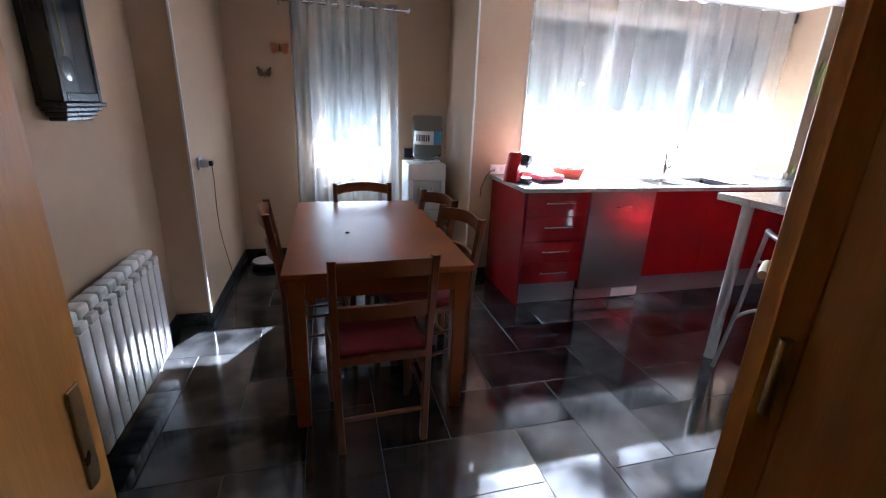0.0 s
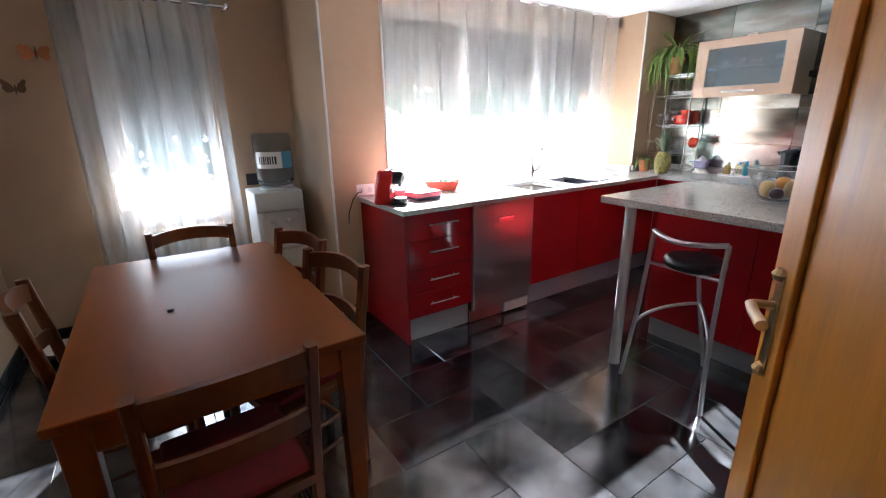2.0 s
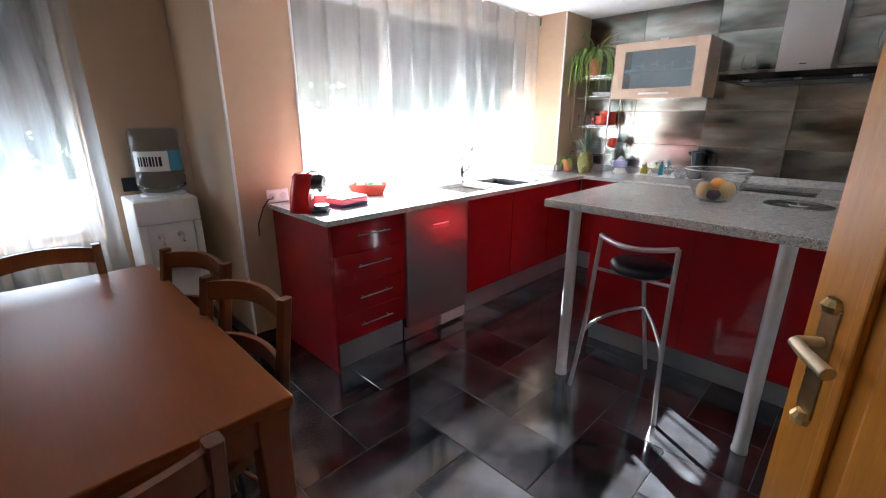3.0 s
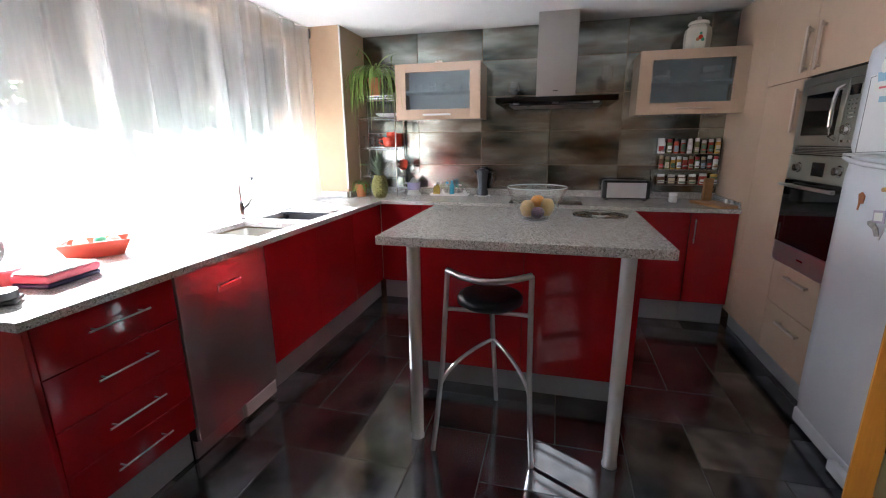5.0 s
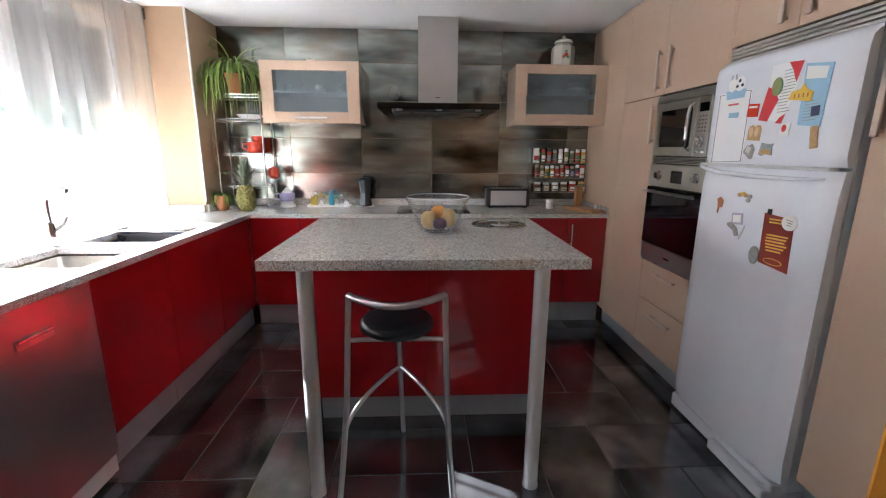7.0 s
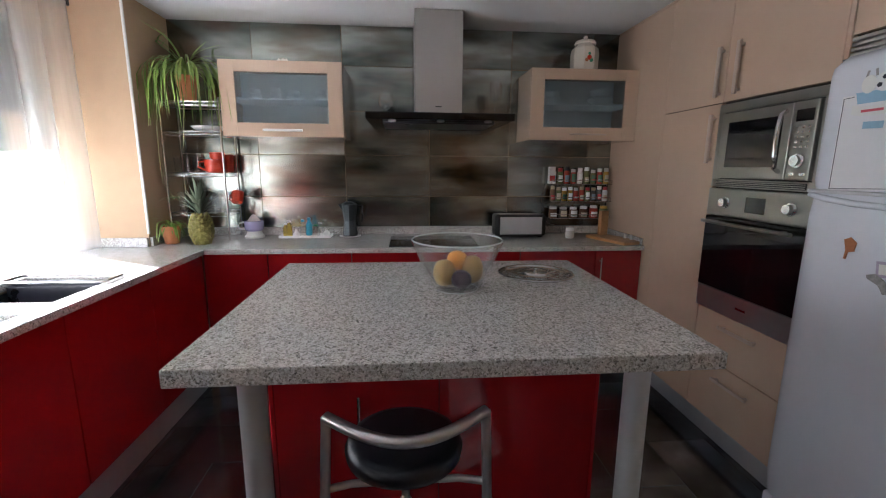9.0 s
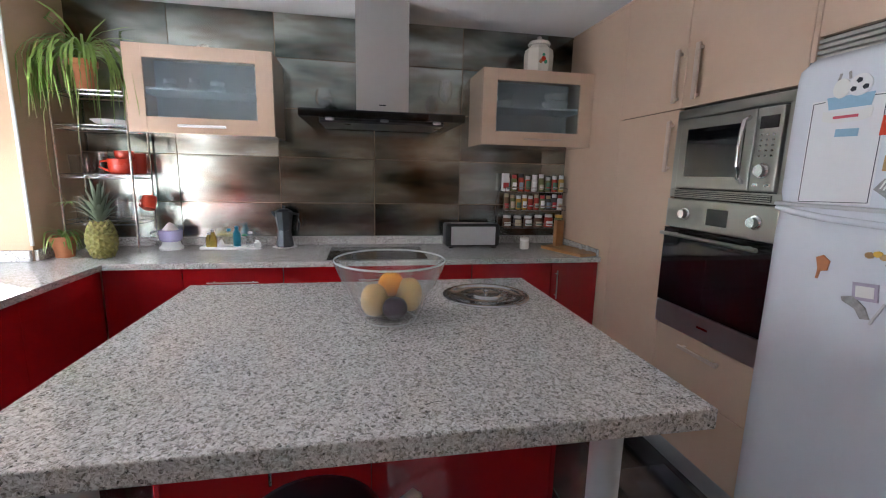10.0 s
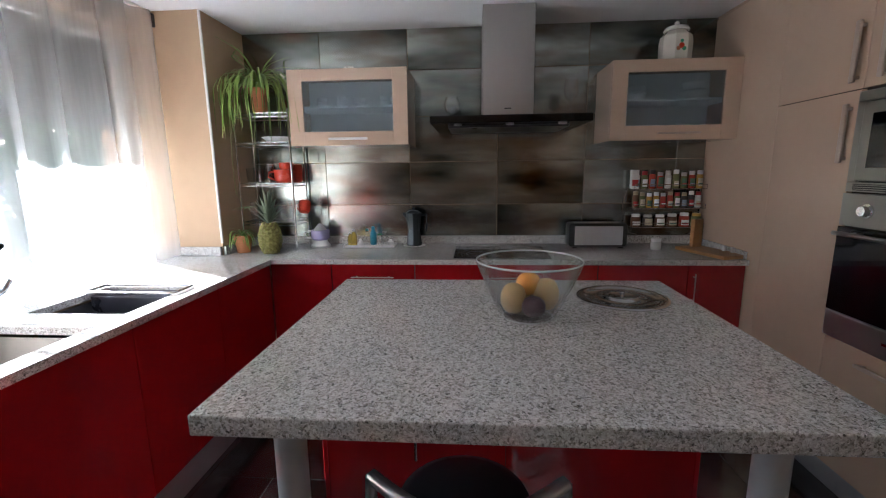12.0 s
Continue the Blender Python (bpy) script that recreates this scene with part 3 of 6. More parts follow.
tube(bm, [(0, 0, 0.115), (-0.004, -0.002, 0.2), (-0.006, -0.004, 0.255), (-0.008, -0.02, 0.285), (-0.01, -0.05, 0.295), (-0.012, -0.09, 0.29), (-0.012, -0.12, 0.275)], [0.013, 0.012, 0.012, 0.012, 0.013, 0.013, 0.014], 14)
part("spout", bm, CHROME, t, smooth=50)
bm = bmesh.new()
tube(bm, [(0.015, -0.005, 0.075), (0.055, -0.02, 0.10), (0.075, -0.03, 0.135)], [0.014, 0.012, 0.009], 12)
part("lever", bm, CHROME, t, smooth=50)

# ---- island ----
isl = thing("kitchen_island", (0, 0, 0), "red gloss island with a granite top on two steel legs", "island")
part("top", boxm(2.126, 3.09, 0.866, 2.058, IZ - 0.04, IZ, 0.003, 2), GRANITE, isl, "speckled granite top")
part("body", boxm(2.722, 3.03, 0.886, 2.03, 0.13, IZ - 0.041), BODY, isl)
for y0, y1 in ((0.886, 1.457), (1.459, 2.03)):
    d = part("door", boxm(2.70, 2.721, y0, y1, 0.135, IZ - 0.042, 0.002, 2), REDGLOSS, isl)
    if y0 > 1:
        part("handle", boxm(2.688, 2.699, 1.737, 1.747, 0.53, 0.63, 0.003, 2), CHROME, d, "small chrome handle")
part("side_panel", boxm(2.70, 3.03, 0.868, 0.885, 0.135, IZ - 0.041, 0.002, 1), REDGLOSS, isl)
part("side_panel", boxm(2.70, 3.03, 2.031, 2.047, 0.135, IZ - 0.041, 0.002, 1), REDGLOSS, isl)
part("plinth", boxm(2.725, 3.0, 0.90, 2.01, 0.002, 0.13), PLINTH, isl, "brushed aluminium plinth")
for x, y in ((2.203, 1.912), (2.215, 1.018)):
    bm = bmesh.new()
    lathe(bm, [(0.033, 0.001), (0.033, 0.012), (0.030, 0.016), (0.030, IZ - 0.055), (0.042, IZ - 0.05), (0.042, IZ - 0.0405)], 24, (x, y, 0))
    part("leg", bm, ALU, isl, "satin aluminium tube leg", 40)

# ---- tall cream units ----
GROOVE = mat("dark shadow gap", (0.03, 0.025, 0.02), 0.8, var=0.1)
BRONZE = mat("champagne handle", (0.50, 0.40, 0.33), 0.35, 0.35, var=0.1, scale=10)


def slab_handle(parent, p0, p1, horizontal=False):
    """A flat strip handle that stands a little off its door."""
    x0, x1, z0, z1 = min(p0[0], p1[0]), max(p0[0], p1[0]), min(p0[1], p1[1]), max(p0[1], p1[1])
    bm = bmesh.new()
    if horizontal:
        box(bm, x0, x1, 0.018, 0.030, z0 - 0.008, z0 + 0.008, 0.003, 2)
        for x in (x0 + 0.02, x1 - 0.02):
            box(bm, x - 0.006, x + 0.006, 0.0, 0.019, z0 - 0.006, z0 + 0.006)
    else:
        box(bm, x0 - 0.012, x0 + 0.012, 0.018, 0.030, z0, z1, 0.004, 2)
        for z in (z0 + 0.02, z1 - 0.02):
            box(bm, x0 - 0.007, x0 + 0.007, 0.0, 0.019, z - 0.006, z + 0.006)
    return part("handle", bm, BRONZE, parent, "champagne metal strip handle")


def tall(name, x0, x1, label, z0=0.13, z1=2.37):
    t = thing(name, (0, 0, 0), label, "cabinet", "cream tall cabinets")
    part("body", boxm(x0 + 0.001, x1 - 0.001, -0.60, -0.022, z0, z1), GROOVE, t)
    return t


t = tall("tall_cabinet", 3.40, 3.89, "glossy cream tall larder cabinet with two doors")
d = part("door", boxm(3.4015, 3.8885, -0.02, 0.0, 0.135, 1.741, 0.0015, 1), CREAM, t)
slab_handle(d, (3.44, 1.45), (3.44, 1.69))
d = part("door", boxm(3.3995, 3.8885, -0.02, 0.0, 1.745, 2.368, 0.0015, 1), CREAM, t)
slab_handle(d, (3.432, 1.77), (3.432, 2.01))
part("filler_panel", boxm(3.8905, 4.573, -0.02, 0.0, 0.135, 2.368, 0.0015, 1), CREAM, t)
part("plinth", boxm(3.40, 4.04, -0.06, -0.045, 0.002, 0.13), PLINTH, t)
t = tall("oven_housing", 2.815, 3.40, "glossy cream appliance housing with drawers below the oven")
d = part("door", boxm(2.8165, 3.3965, -0.02, 0.0, 1.745, 2.368, 0.0015, 1), CREAM, t)
slab_handle(d, (3.305, 1.77), (3.305, 2.01))
for z0, z1, hz in ((0.135, 0.444, 0.368), (0.448, 0.706, 0.644)):
    d = part("drawer_front", boxm(2.8165, 3.3985, -0.02, 0.0, z0, z1, 0.0015, 1), CREAM, t)
    slab_handle(d, (2.985, hz), (3.215, hz), True)
part("plinth", boxm(2.80, 3.40, -0.06, -0.045, 0.002, 0.13), PLINTH, t)
part("side_panel", boxm(2.797, 2.8145, -0.60, 0.0, 0.002, 2.368, 0.0015, 1), CREAM, t)
t = tall("fridge_bridge_cabinet", 2.06, 2.796, "glossy cream cupboard above the fridge with a slatted grille", 1.88, 2.37)
for x0, x1, hx in ((2.062, 2.426, 2.362), (2.429, 2.794, 2.493)):
    d = part("door", boxm(x0, x1, -0.02, 0.0, 1.885, 2.368, 0.0015, 1), CREAM, t)
    slab_handle(d, (hx, 1.91), (hx, 2.10))
GRILLE = mat("satin grey grille", (0.50, 0.49, 0.45), 0.35, 0.5, var=0.05, scale=10)
for i in range(4):
    bm = boxm(2.062, 2.794, -0.026, -0.002, 1.812 + i * 0.0175, 1.8245 + i * 0.0175, 0.003, 2)
    part("grille_slat", bm, GRILLE, t, "grey metal grille slat")
t = tall("tall_cabinet", 1.42, 2.05, "glossy cream tall cabinet beside the fridge")
d = part("door", boxm(1.4215, 2.0485, -0.02, 0.0, 0.135, 1.741, 0.0015, 1), CREAM, t)
slab_handle(d, (2.02, 1.45), (2.02, 1.69))
part("door", boxm(1.4215, 2.0485, -0.02, 0.0, 1.745, 2.368, 0.0015, 1), CREAM, t)
part("plinth", boxm(1.42, 2.05, -0.06, -0.045, 0.002, 0.13), PLINTH, t)
setting("trim_cornice", boxm(1.42, 4.573, -0.5, -0.004, 2.372, 2.384), CREAM, "cream filler strip under the ceiling", "trim")

# ---- oven and microwave ----
OVSTEEL = mat("satin stainless trim", (0.36, 0.35, 0.32), 0.33, 0.95, var=0.02, scale=4, rvar=0.02)
o = thing("oven", (0, 0, 0), "built-in stainless steel oven with a black glass door", "oven")
part("body", boxm(2.825, 3.39, -0.55, -0.002, 0.712, 1.326), BLACK, o)
p = part("control_panel", boxm(2.82, 3.395, -0.001, 0.020, 1.195, 1.328, 0.003, 2), OVSTEEL, o)
part("display", boxm(3.035, 3.145, 0.0195, 0.0225, 1.225, 1.295, 0.001, 1), BLACKGLASS, p, "dark display")
for x in (3.268, 2.905):
    bm = bmesh.new()
    tube(bm, [(x, 0.019, 1.262), (x, 0.026, 1.262), (x, 0.0265, 1.262), (x, 0.048, 1.262)], [0.028, 0.028, 0.021, 0.019], 20)
    part("knob", bm, CHROME, p, "steel knob", 40)
d = part("oven_door", boxm(2.82, 3.395, -0.001, 0.022, 0.83, 1.19, 0.003, 2), BLACKGLASS, o, "black glass door")
bar_handle(d, (2.85, 0.02, 1.165), (3.365, 0.02, 1.165), (0, 1, 0), 0.009, OVSTEEL, 0.04)
part("lower_trim", boxm(2.82, 3.395, -0.001, 0.021, 0.714, 0.826, 0.003, 2), GREYSTEEL, o)
part("nameplate", boxm(3.06, 3.12, 0.0205, 0.0225, 0.768, 0.778), CHROME, o)
m = thing("microwave", (0, 0, 0), "built-in stainless steel microwave with a window door", "microwave")
part("body", boxm(2.825, 3.39, -0.45, -0.002, 1.336, 1.728), BLACK, m)
bm = bmesh.new()
for q in ((2.82, 3.395, 1.690, 1.730), (2.82, 3.395, 1.334, 1.372), (3.352, 3.395, 1.372, 1.690), (2.82, 2.845, 1.372, 1.690)):
    box(bm, q[0], q[1], -0.001, 0.014, q[2], q[3], 0.002, 1)
part("trim_frame", bm, OVSTEEL, m)
part("vent_recess", boxm(2.86, 3.36, 0.0125, 0.0155, 1.340, 1.366), BLACK, m, "dark vent recess")
for i in range(3):
    part("vent_slat", boxm(2.865, 3.355, 0.013, 0.019, 1.344 + i * 0.008, 1.347 + i * 0.008), OVSTEEL, m)
d = part("microwave_door", boxm(2.958, 3.348, 0.0, 0.028, 1.378, 1.684, 0.004, 2), OVSTEEL, m)
part("window", boxm(2.998, 3.30, 0.0275, 0.0305, 1.43, 1.638, 0.001, 1), BLACKGLASS, d, "dark glass window")
bm = bmesh.new()
tube(bm, [(2.985, 0.028, 1.41), (2.982, 0.055, 1.425), (2.980, 0.064, 1.47), (2.980, 0.066, 1.53), (2.980, 0.064, 1.59), (2.982, 0.055, 1.64), (2.985, 0.028, 1.655)], 0.009, 12)
part("handle", bm, CHROME, d, "curved steel handle", 50)
p = part("control_panel", boxm(2.848, 2.954, 0.0, 0.028, 1.378, 1.684, 0.004, 2), OVSTEEL, m)
part("display", boxm(2.862, 2.938, 0.0275, 0.030, 1.607, 1.652, 0.001, 1), BLACKGLASS, p, "dark display")
for i in range(5):
    for x in (2.875, 2.90, 2.925):
        part("button", boxm(x - 0.006, x + 0.006, 0.0275, 0.030, 1.505 + i * 0.019, 1.513 + i * 0.019, 0.001, 1), CHROME, p)
bm = bmesh.new()
tube(bm, [(2.9, 0.028, 1.455), (2.9, 0.036, 1.455), (2.9, 0.0365, 1.455), (2.9, 0.052, 1.455)], [0.029, 0.028, 0.022, 0.021], 20)
part("knob", bm, CHROME, p, "steel dial", 40)
for x in (2.875, 2.925):
    part("button", boxm(x - 0.012, x + 0.012, 0.0275, 0.031, 1.396, 1.408, 0.002, 1), CHROME, p)

# ---- fridge ----
f = thing("fridge", (0, 0, 0), "tall white two-door fridge freezer with magnets on its doors", "fridge")
part("cabinet", boxm(2.068, 2.786, -0.56, 0.018, 0.05, 1.795, 0.01, 2), FRIDGE, f)


def fridge_door(name, z0, z1, rt, rb):
    """A door slab with a bowed front and rounded ends."""
    bm = bmesh.new()
    n = 14
    rows = []
    for j in range(n + 1):
        z = z0 + (z1 - z0) * j / n
        row = []
        for i in range(17):
            u = i / 16
            x = 2.062 + (2.792 - 2.062) * u
            e = min(u, 1 - u) * 0.73
            edge = 0.028 * (1 - min(1, e / 0.03)) ** 2
            zt, zb = z1 - z, z - z0
            ez = (rt * (1 - min(1, zt / rt)) ** 2 if rt else 0) + (rb * (1 - min(1, zb / rb)) ** 2 if rb else 0)
            row.append(bm.verts.new((x, 0.082 + 0.012 * math.sin(math.pi * u) - edge - ez * 0.8, z)))
        rows.append(row)
    for a, b in zip(rows, rows[1:]):
        for i in range(16):
            bm.faces.new((a[i], a[i + 1], b[i + 1], b[i]))
    back = [[bm.verts.new((v.co.x, 0.022, v.co.z)) for v in row] for row in rows]
    for i in range(16):
        bm.faces.new((rows[0][i], rows[0][i + 1], back[0][i + 1], back[0][i]))
        bm.faces.new((rows[-1][i], rows[-1][i + 1], back[-1][i + 1], back[-1][i]))
    for j in range(n):
        bm.faces.new((rows[j][0], rows[j + 1][0], back[j + 1][0], back[j][0]))
        bm.faces.new((rows[j][-1], rows[j + 1][-1], back[j + 1][-1], back[j][-1]))
    return part(name, bm, FRIDGE, f, smooth=45)


fridge_door("freezer_door", 1.352, 1.803, 0.05, 0.012)
fridge_door("fridge_door", 0.10, 1.338, 0.012, 0.012)
part("handle_groove", boxm(2.08, 2.78, 0.05, 0.093, 1.3385, 1.3515, 0.003, 1), ALU, f, "grey grip groove between the doors")
bm = bmesh.new()
tube(bm, [(2.77, 0.088, 1.332), (2.70, 0.100, 1.322), (2.60, 0.104, 1.312), (2.42, 0.106, 1.305), (2.2, 0.104, 1.306), (2.09, 0.092, 1.312)], [0.008, 0.011, 0.011, 0.010, 0.008, 0.004], 10)
part("handle", bm, FRIDGE, f, smooth=60)
bm = bmesh.new()
box(bm, 2.075, 2.78, -0.5, 0.075, 0.012, 0.09, 0.012, 3)
box(bm, 2.075, 2.42, 0.05, 0.105, 0.004, 0.06, 0.012, 3)
part("base_grille", bm, FRIDGE, f)

# ---- wall cabinets ----
FROST = glass("frosted glass", (0.70, 0.80, 0.85), 0.14, 1.2)
FROST.node_tree.nodes["Principled BSDF"].inputs["Transmission Weight"].default_value = 0.9
for y0, y1, hand in ((1.966, 2.72, (2.221, 2.466, "light")), (0.003, 0.74, (0.22, 0.467, "tone"))):
    c = thing("wall_cabinet", (0, 0, 0), "cream wall cabinet with a frosted glass flap door", "cabinet", "glass wall cabinets")
    z0, z1 = 1.606, 2.066
    bm = bmesh.new()
    for q in ((y0, y0 + 0.018, z0, z1), (y1 - 0.018, y1, z0, z1), (y0 + 0.018, y1 - 0.018, z0, z0 + 0.018), (y0 + 0.018, y1 - 0.018, z1 - 0.018, z1)):
        box(bm, 4.242, 4.558, *q, 0.0015, 1)
    part("body", bm, CREAM, c)
    part("back_panel", boxm(4.548, 4.557, y0 + 0.018, y1 - 0.018, z0 + 0.018, z1 - 0.018), WHITE, c)
    part("shelf", boxm(4.25, 4.546, y0 + 0.019, y1 - 0.019, 1.838, 1.850), WHITE, c, "glass-white shelf")
    bm = bmesh.new()
    b = 0.092
    for q in ((y0, y0 + b, z0, z1), (y1 - b, y1, z0, z1), (y0 + b, y1 - b, z0, z0 + 0.085), (y0 + b, y1 - b, z1 - 0.07, z1)):
        box(bm, 4.218, 4.240, *q, 0.0015, 1)
    d = part("door_frame", bm, CREAM, c)
    part("glass_pane", boxm(4.228, 4.233, y0 + b - 0.005, y1 - b + 0.005, z0 + 0.08, z1 - 0.065), FROST, d, "frosted glass pane")
    bar_handle(d, (4.218, hand[0], 1.645), (4.218, hand[1], 1.645), (-1, 0, 0), 0.008 if hand[2] == "light" else 0.006, WHITE if hand[2] == "light" else BRONZE, 0.022)

# ---- hood and hob ----
h = thing("cooker_hood", (0, 0, 0), "stainless chimney hood with a flat black glass canopy", "cooker hood")
bm = bmesh.new()
box(bm, 4.178, 4.558, 1.203, 1.506, 1.752, 2.382, 0.002, 1)
part("chimney", bm, STEEL, h, "brushed steel chimney")
part("canopy", boxm(3.985, 4.555, 0.90, 1.807, 1.703, 1.745, 0.004, 2), BLACKGLASS, h, "black glass canopy")
bm = bmesh.new()
box(bm, 4.12, 4.52, 1.0, 1.71, 1.690, 1.7025, 0.004, 2)
u = part("filter_housing", bm, DIMSTEEL, h, "dark steel filter housing")
for y in (1.05, 1.35, 1.65):
    bm = bmesh.new()
    lathe(bm, [(0.022, 0), (0.025, 0.006)], 16, (4.07, y, 1.6965))
    part("spot_lamp", bm, ALU, u, smooth=40)
part("badge", boxm(4.1755, 4.1785, 1.335, 1.375, 1.80, 1.806), BLACK, h, "small dark badge")
hob = thing("induction_hob", (4.2, 1.39, CZ), "black glass induction hob set in the worktop", "hob")
part("plate", boxm(-0.20, 0.19, -0.29, 0.29, 0.0005, 0.008, 0.003, 2), BLACKGLASS, hob)
RINGMARK = mat("dark grey print", (0.05, 0.05, 0.052), 0.3, var=0.1)
for x, y, r in ((-0.09, -0.15, 0.08), (0.08, -0.14, 0.065), (-0.08, 0.15, 0.065), (0.08, 0.14, 0.09)):
    bm = bmesh.new()
    tube(bm, [(x + r * math.cos(a), y + r * math.sin(a), 0.0082) for a in (2 * math.pi * i / 28 for i in range(28))], 0.0009, 4, closed=True)
    part("ring_mark", bm, RINGMARK, hob)

# ---- dining table and chairs ----
t = thing("dining_table", (0, 0, 0), "brown stained wooden dining table with square legs", "table")
part("tabletop", boxm(-0.295, 0.531, 1.755, 3.19, 0.738, 0.768, 0.005, 3), TABLEWOOD, t)
bm = bmesh.new()
box(bm, -0.235, 0.471, 1.782, 1.804, 0.645, 0.7375, 0.002, 1)
part("apron", bm, TABLEWOOD, t)
part("apron", boxm(-0.235, 0.471, 3.141, 3.163, 0.645, 0.7375, 0.002, 1), TABLEWOOD, t)
part("apron", boxm(-0.268, -0.246, 1.83, 3.115, 0.645, 0.7375, 0.002, 1), TABLEWOOD, t)
part("apron", boxm(0.482, 0.504, 1.83, 3.115, 0.645, 0.7375, 0.002, 1), TABLEWOOD, t)
for x in (-0.242, 0.478):
    for y in (1.808, 3.137):
        bm = bmesh.new()
        box(bm, x - 0.037, x + 0.037, y - 0.037, y + 0.037, 0.001, 0.7375, 0.005, 2)
        for v in bm.verts:
            if v.co.z < 0.1:
                v.co.x, v.co.y = x + (v.co.x - x) * 0.8, y + (v.co.y - y) * 0.8
        part("leg", bm, TABLEWOOD, t)

CUSHION = mat("dark red seat cloth", (0.20, 0.018, 0.022), 0.8, var=0.25, scale=30, bump=0.3, bscale=300)


def chair(at, rz, label):
    """Ladder-back chair; the origin lies below the top of its backrest, and it faces +y."""
    c = thing("dining_chair", at, label, "chair", "chairs round the table", rz)
    wd = 0.195
    for sx in (-1, 1):
        bm = bmesh.new()
        pts = [(sx * 0.18, 0.055, 0.001), (sx * 0.187, 0.062, 0.25), (sx * 0.19, 0.06, 0.46), (sx * 0.193, 0.035, 0.68), (sx * wd, 0.0, 0.90)]
        rings = []
        for x, y, z in pts:
            rings.append([bm.verts.new((x + a * 0.016, y + b * 0.019, z)) for a, b in ((-1, -0.7), (-0.7, -1), (0.7, -1), (1, -0.7), (1, 0.7), (0.7, 1), (-0.7, 1), (-1, 0.7))])
        for a, b in zip(rings, rings[1:]):
            bridge(bm, a, b)
        bm.faces.new(rings[0][::-1])
        bm.faces.new(rings[-1])
        part("back_post", bm, CHAIRWOOD, c)
        bm = bmesh.new()
        tube(bm, [(sx * 0.195, 0.42, 0.001), (sx * 0.2, 0.42, 0.2), (sx * 0.2, 0.415, 0.445)], [0.016, 0.019, 0.02], 10)
        part("leg", bm, CHAIRWOOD, c, smooth=50)
        for z in (0.19, 0.31):
            bm = bmesh.new()
            tube(bm, [(sx * 0.187, 0.065, z), (sx * 0.198, 0.42, z)], 0.009, 8)
            part("stretcher", bm, CHAIRWOOD, c, smooth=50)
    for z, y in ((0.16, 0.058), (0.27, 0.42)):
        bm = bmesh.new()
        tube(bm, [(-0.186, y, z), (0.186, y, z)], 0.01, 8)
        part("stretcher", bm, CHAIRWOOD, c, smooth=50)
    for zc, hh, yy in ((0.85, 0.034, 0.008), (0.665, 0.03, 0.036)):
        bm = bmesh.new()
        n = 12
        rows = []
        for i in range(n + 1):
            u = -1 + 2 * i / n
            y = yy - 0.045 * (1 - u * u)
            rise = 0.018 * (1 - u * u)
            rows.append([bm.verts.new((u * 0.186, y + d, zc + rise + e)) for d, e in ((-0.009, -hh), (0.009, -hh), (0.009, hh), (-0.009, hh))])
        for a, b in zip(rows, rows[1:]):
            bridge(bm, a, b)
        bm.faces.new(rows[0][::-1])
        bm.faces.new(rows[-1])
        part("back_rail", bm, CHAIRWOOD, c, smooth=35)
    bm = bmesh.new()
    vs = [(-0.19, 0.04), (0.19, 0.04), (0.215, 0.44), (-0.215, 0.44)]
    lo = [bm.verts.new((x, y, 0.43)) for x, y in vs]
    hi = [bm.verts.new((x, y, 0.462)) for x, y in vs]
    bridge(bm, lo, hi)
    bm.faces.new(lo[::-1])
    bm.faces.new(hi)
    part("seat_frame", bm, CHAIRWOOD, c)
    bm = bmesh.new()
    box(bm, -0.178, 0.178, 0.052, 0.43, 0.4625, 0.495, 0.015, 3)
    part("seat", bm, CUSHION, c, "dark red upholstered seat", 40)
    return c


first = chair((0.10, 1.545, 0), 2.5, "brown wooden ladder-back chair with a dark red seat")
copy_thing(first, pose(0.15, 3.20, 0, 0, 0, 182))
copy_thing(first, pose(-0.42, 2.46, 0, 0, 0, -84))
copy_thing(first, pose(0.60, 2.715, 0, 0, 0, 107))
copy_thing(first, pose(0.608, 2.235, 0, 0, 0, 106))

# ---- bar stool ----
STOOLMETAL = mat("satin chrome tube", (0.60, 0.60, 0.61), 0.32, 0.95, var=0.04, scale=6, rvar=0.03)
s = thing("bar_stool", (0, 0, 0), "satin chrome tube bar stool with a round black seat", "stool")
bm = bmesh.new()
lathe(bm, [(0.05, 0.690), (0.13, 0.692), (0.147, 0.703), (0.150, 0.72), (0.142, 0.737), (0.12, 0.745), (0.02, 0.741)], 36, (2.30, 1.58, 0))
part("seat", bm, mat("black vinyl", (0.012, 0.013, 0.017), 0.35, var=0.2, scale=20, bump=0.05, bscale=300), s, "round black vinyl seat", 60)
LL = [(2.124, 1.812, 0.001), (2.135, 1.79, 0.2), (2.152, 1.768, 0.45), (2.17, 1.758, 0.70), (2.185, 1.753, 0.84), (2.185, 1.752, 0.872)]
RR = [(2.119, 1.355, 0.001), (2.132, 1.37, 0.2), (2.152, 1.383, 0.45), (2.17, 1.388, 0.70), (2.185, 1.39, 0.84), (2.185, 1.391, 0.872)]
for pts in (LL, RR, [(2.345, 1.578, 0.69), (2.40, 1.578, 0.52), (2.60, 1.577, 0.001)]):
    bm = bmesh.new()
    tube(bm, pts, 0.0115, 12)
    part("leg", bm, STOOLMETAL, s, "satin chrome tube leg", 50)
bm = bmesh.new()
tube(bm, [(2.185 - 0.085 * math.sin(math.pi * i / 14), 1.752 - 0.361 * i / 14, 0.872 - 0.012 * math.sin(math.pi * i / 14)) for i in range(15)], 0.0135, 12)
part("backrest", bm, STOOLMETAL, s, "curved satin chrome tube backrest", 60)
bm = bmesh.new()
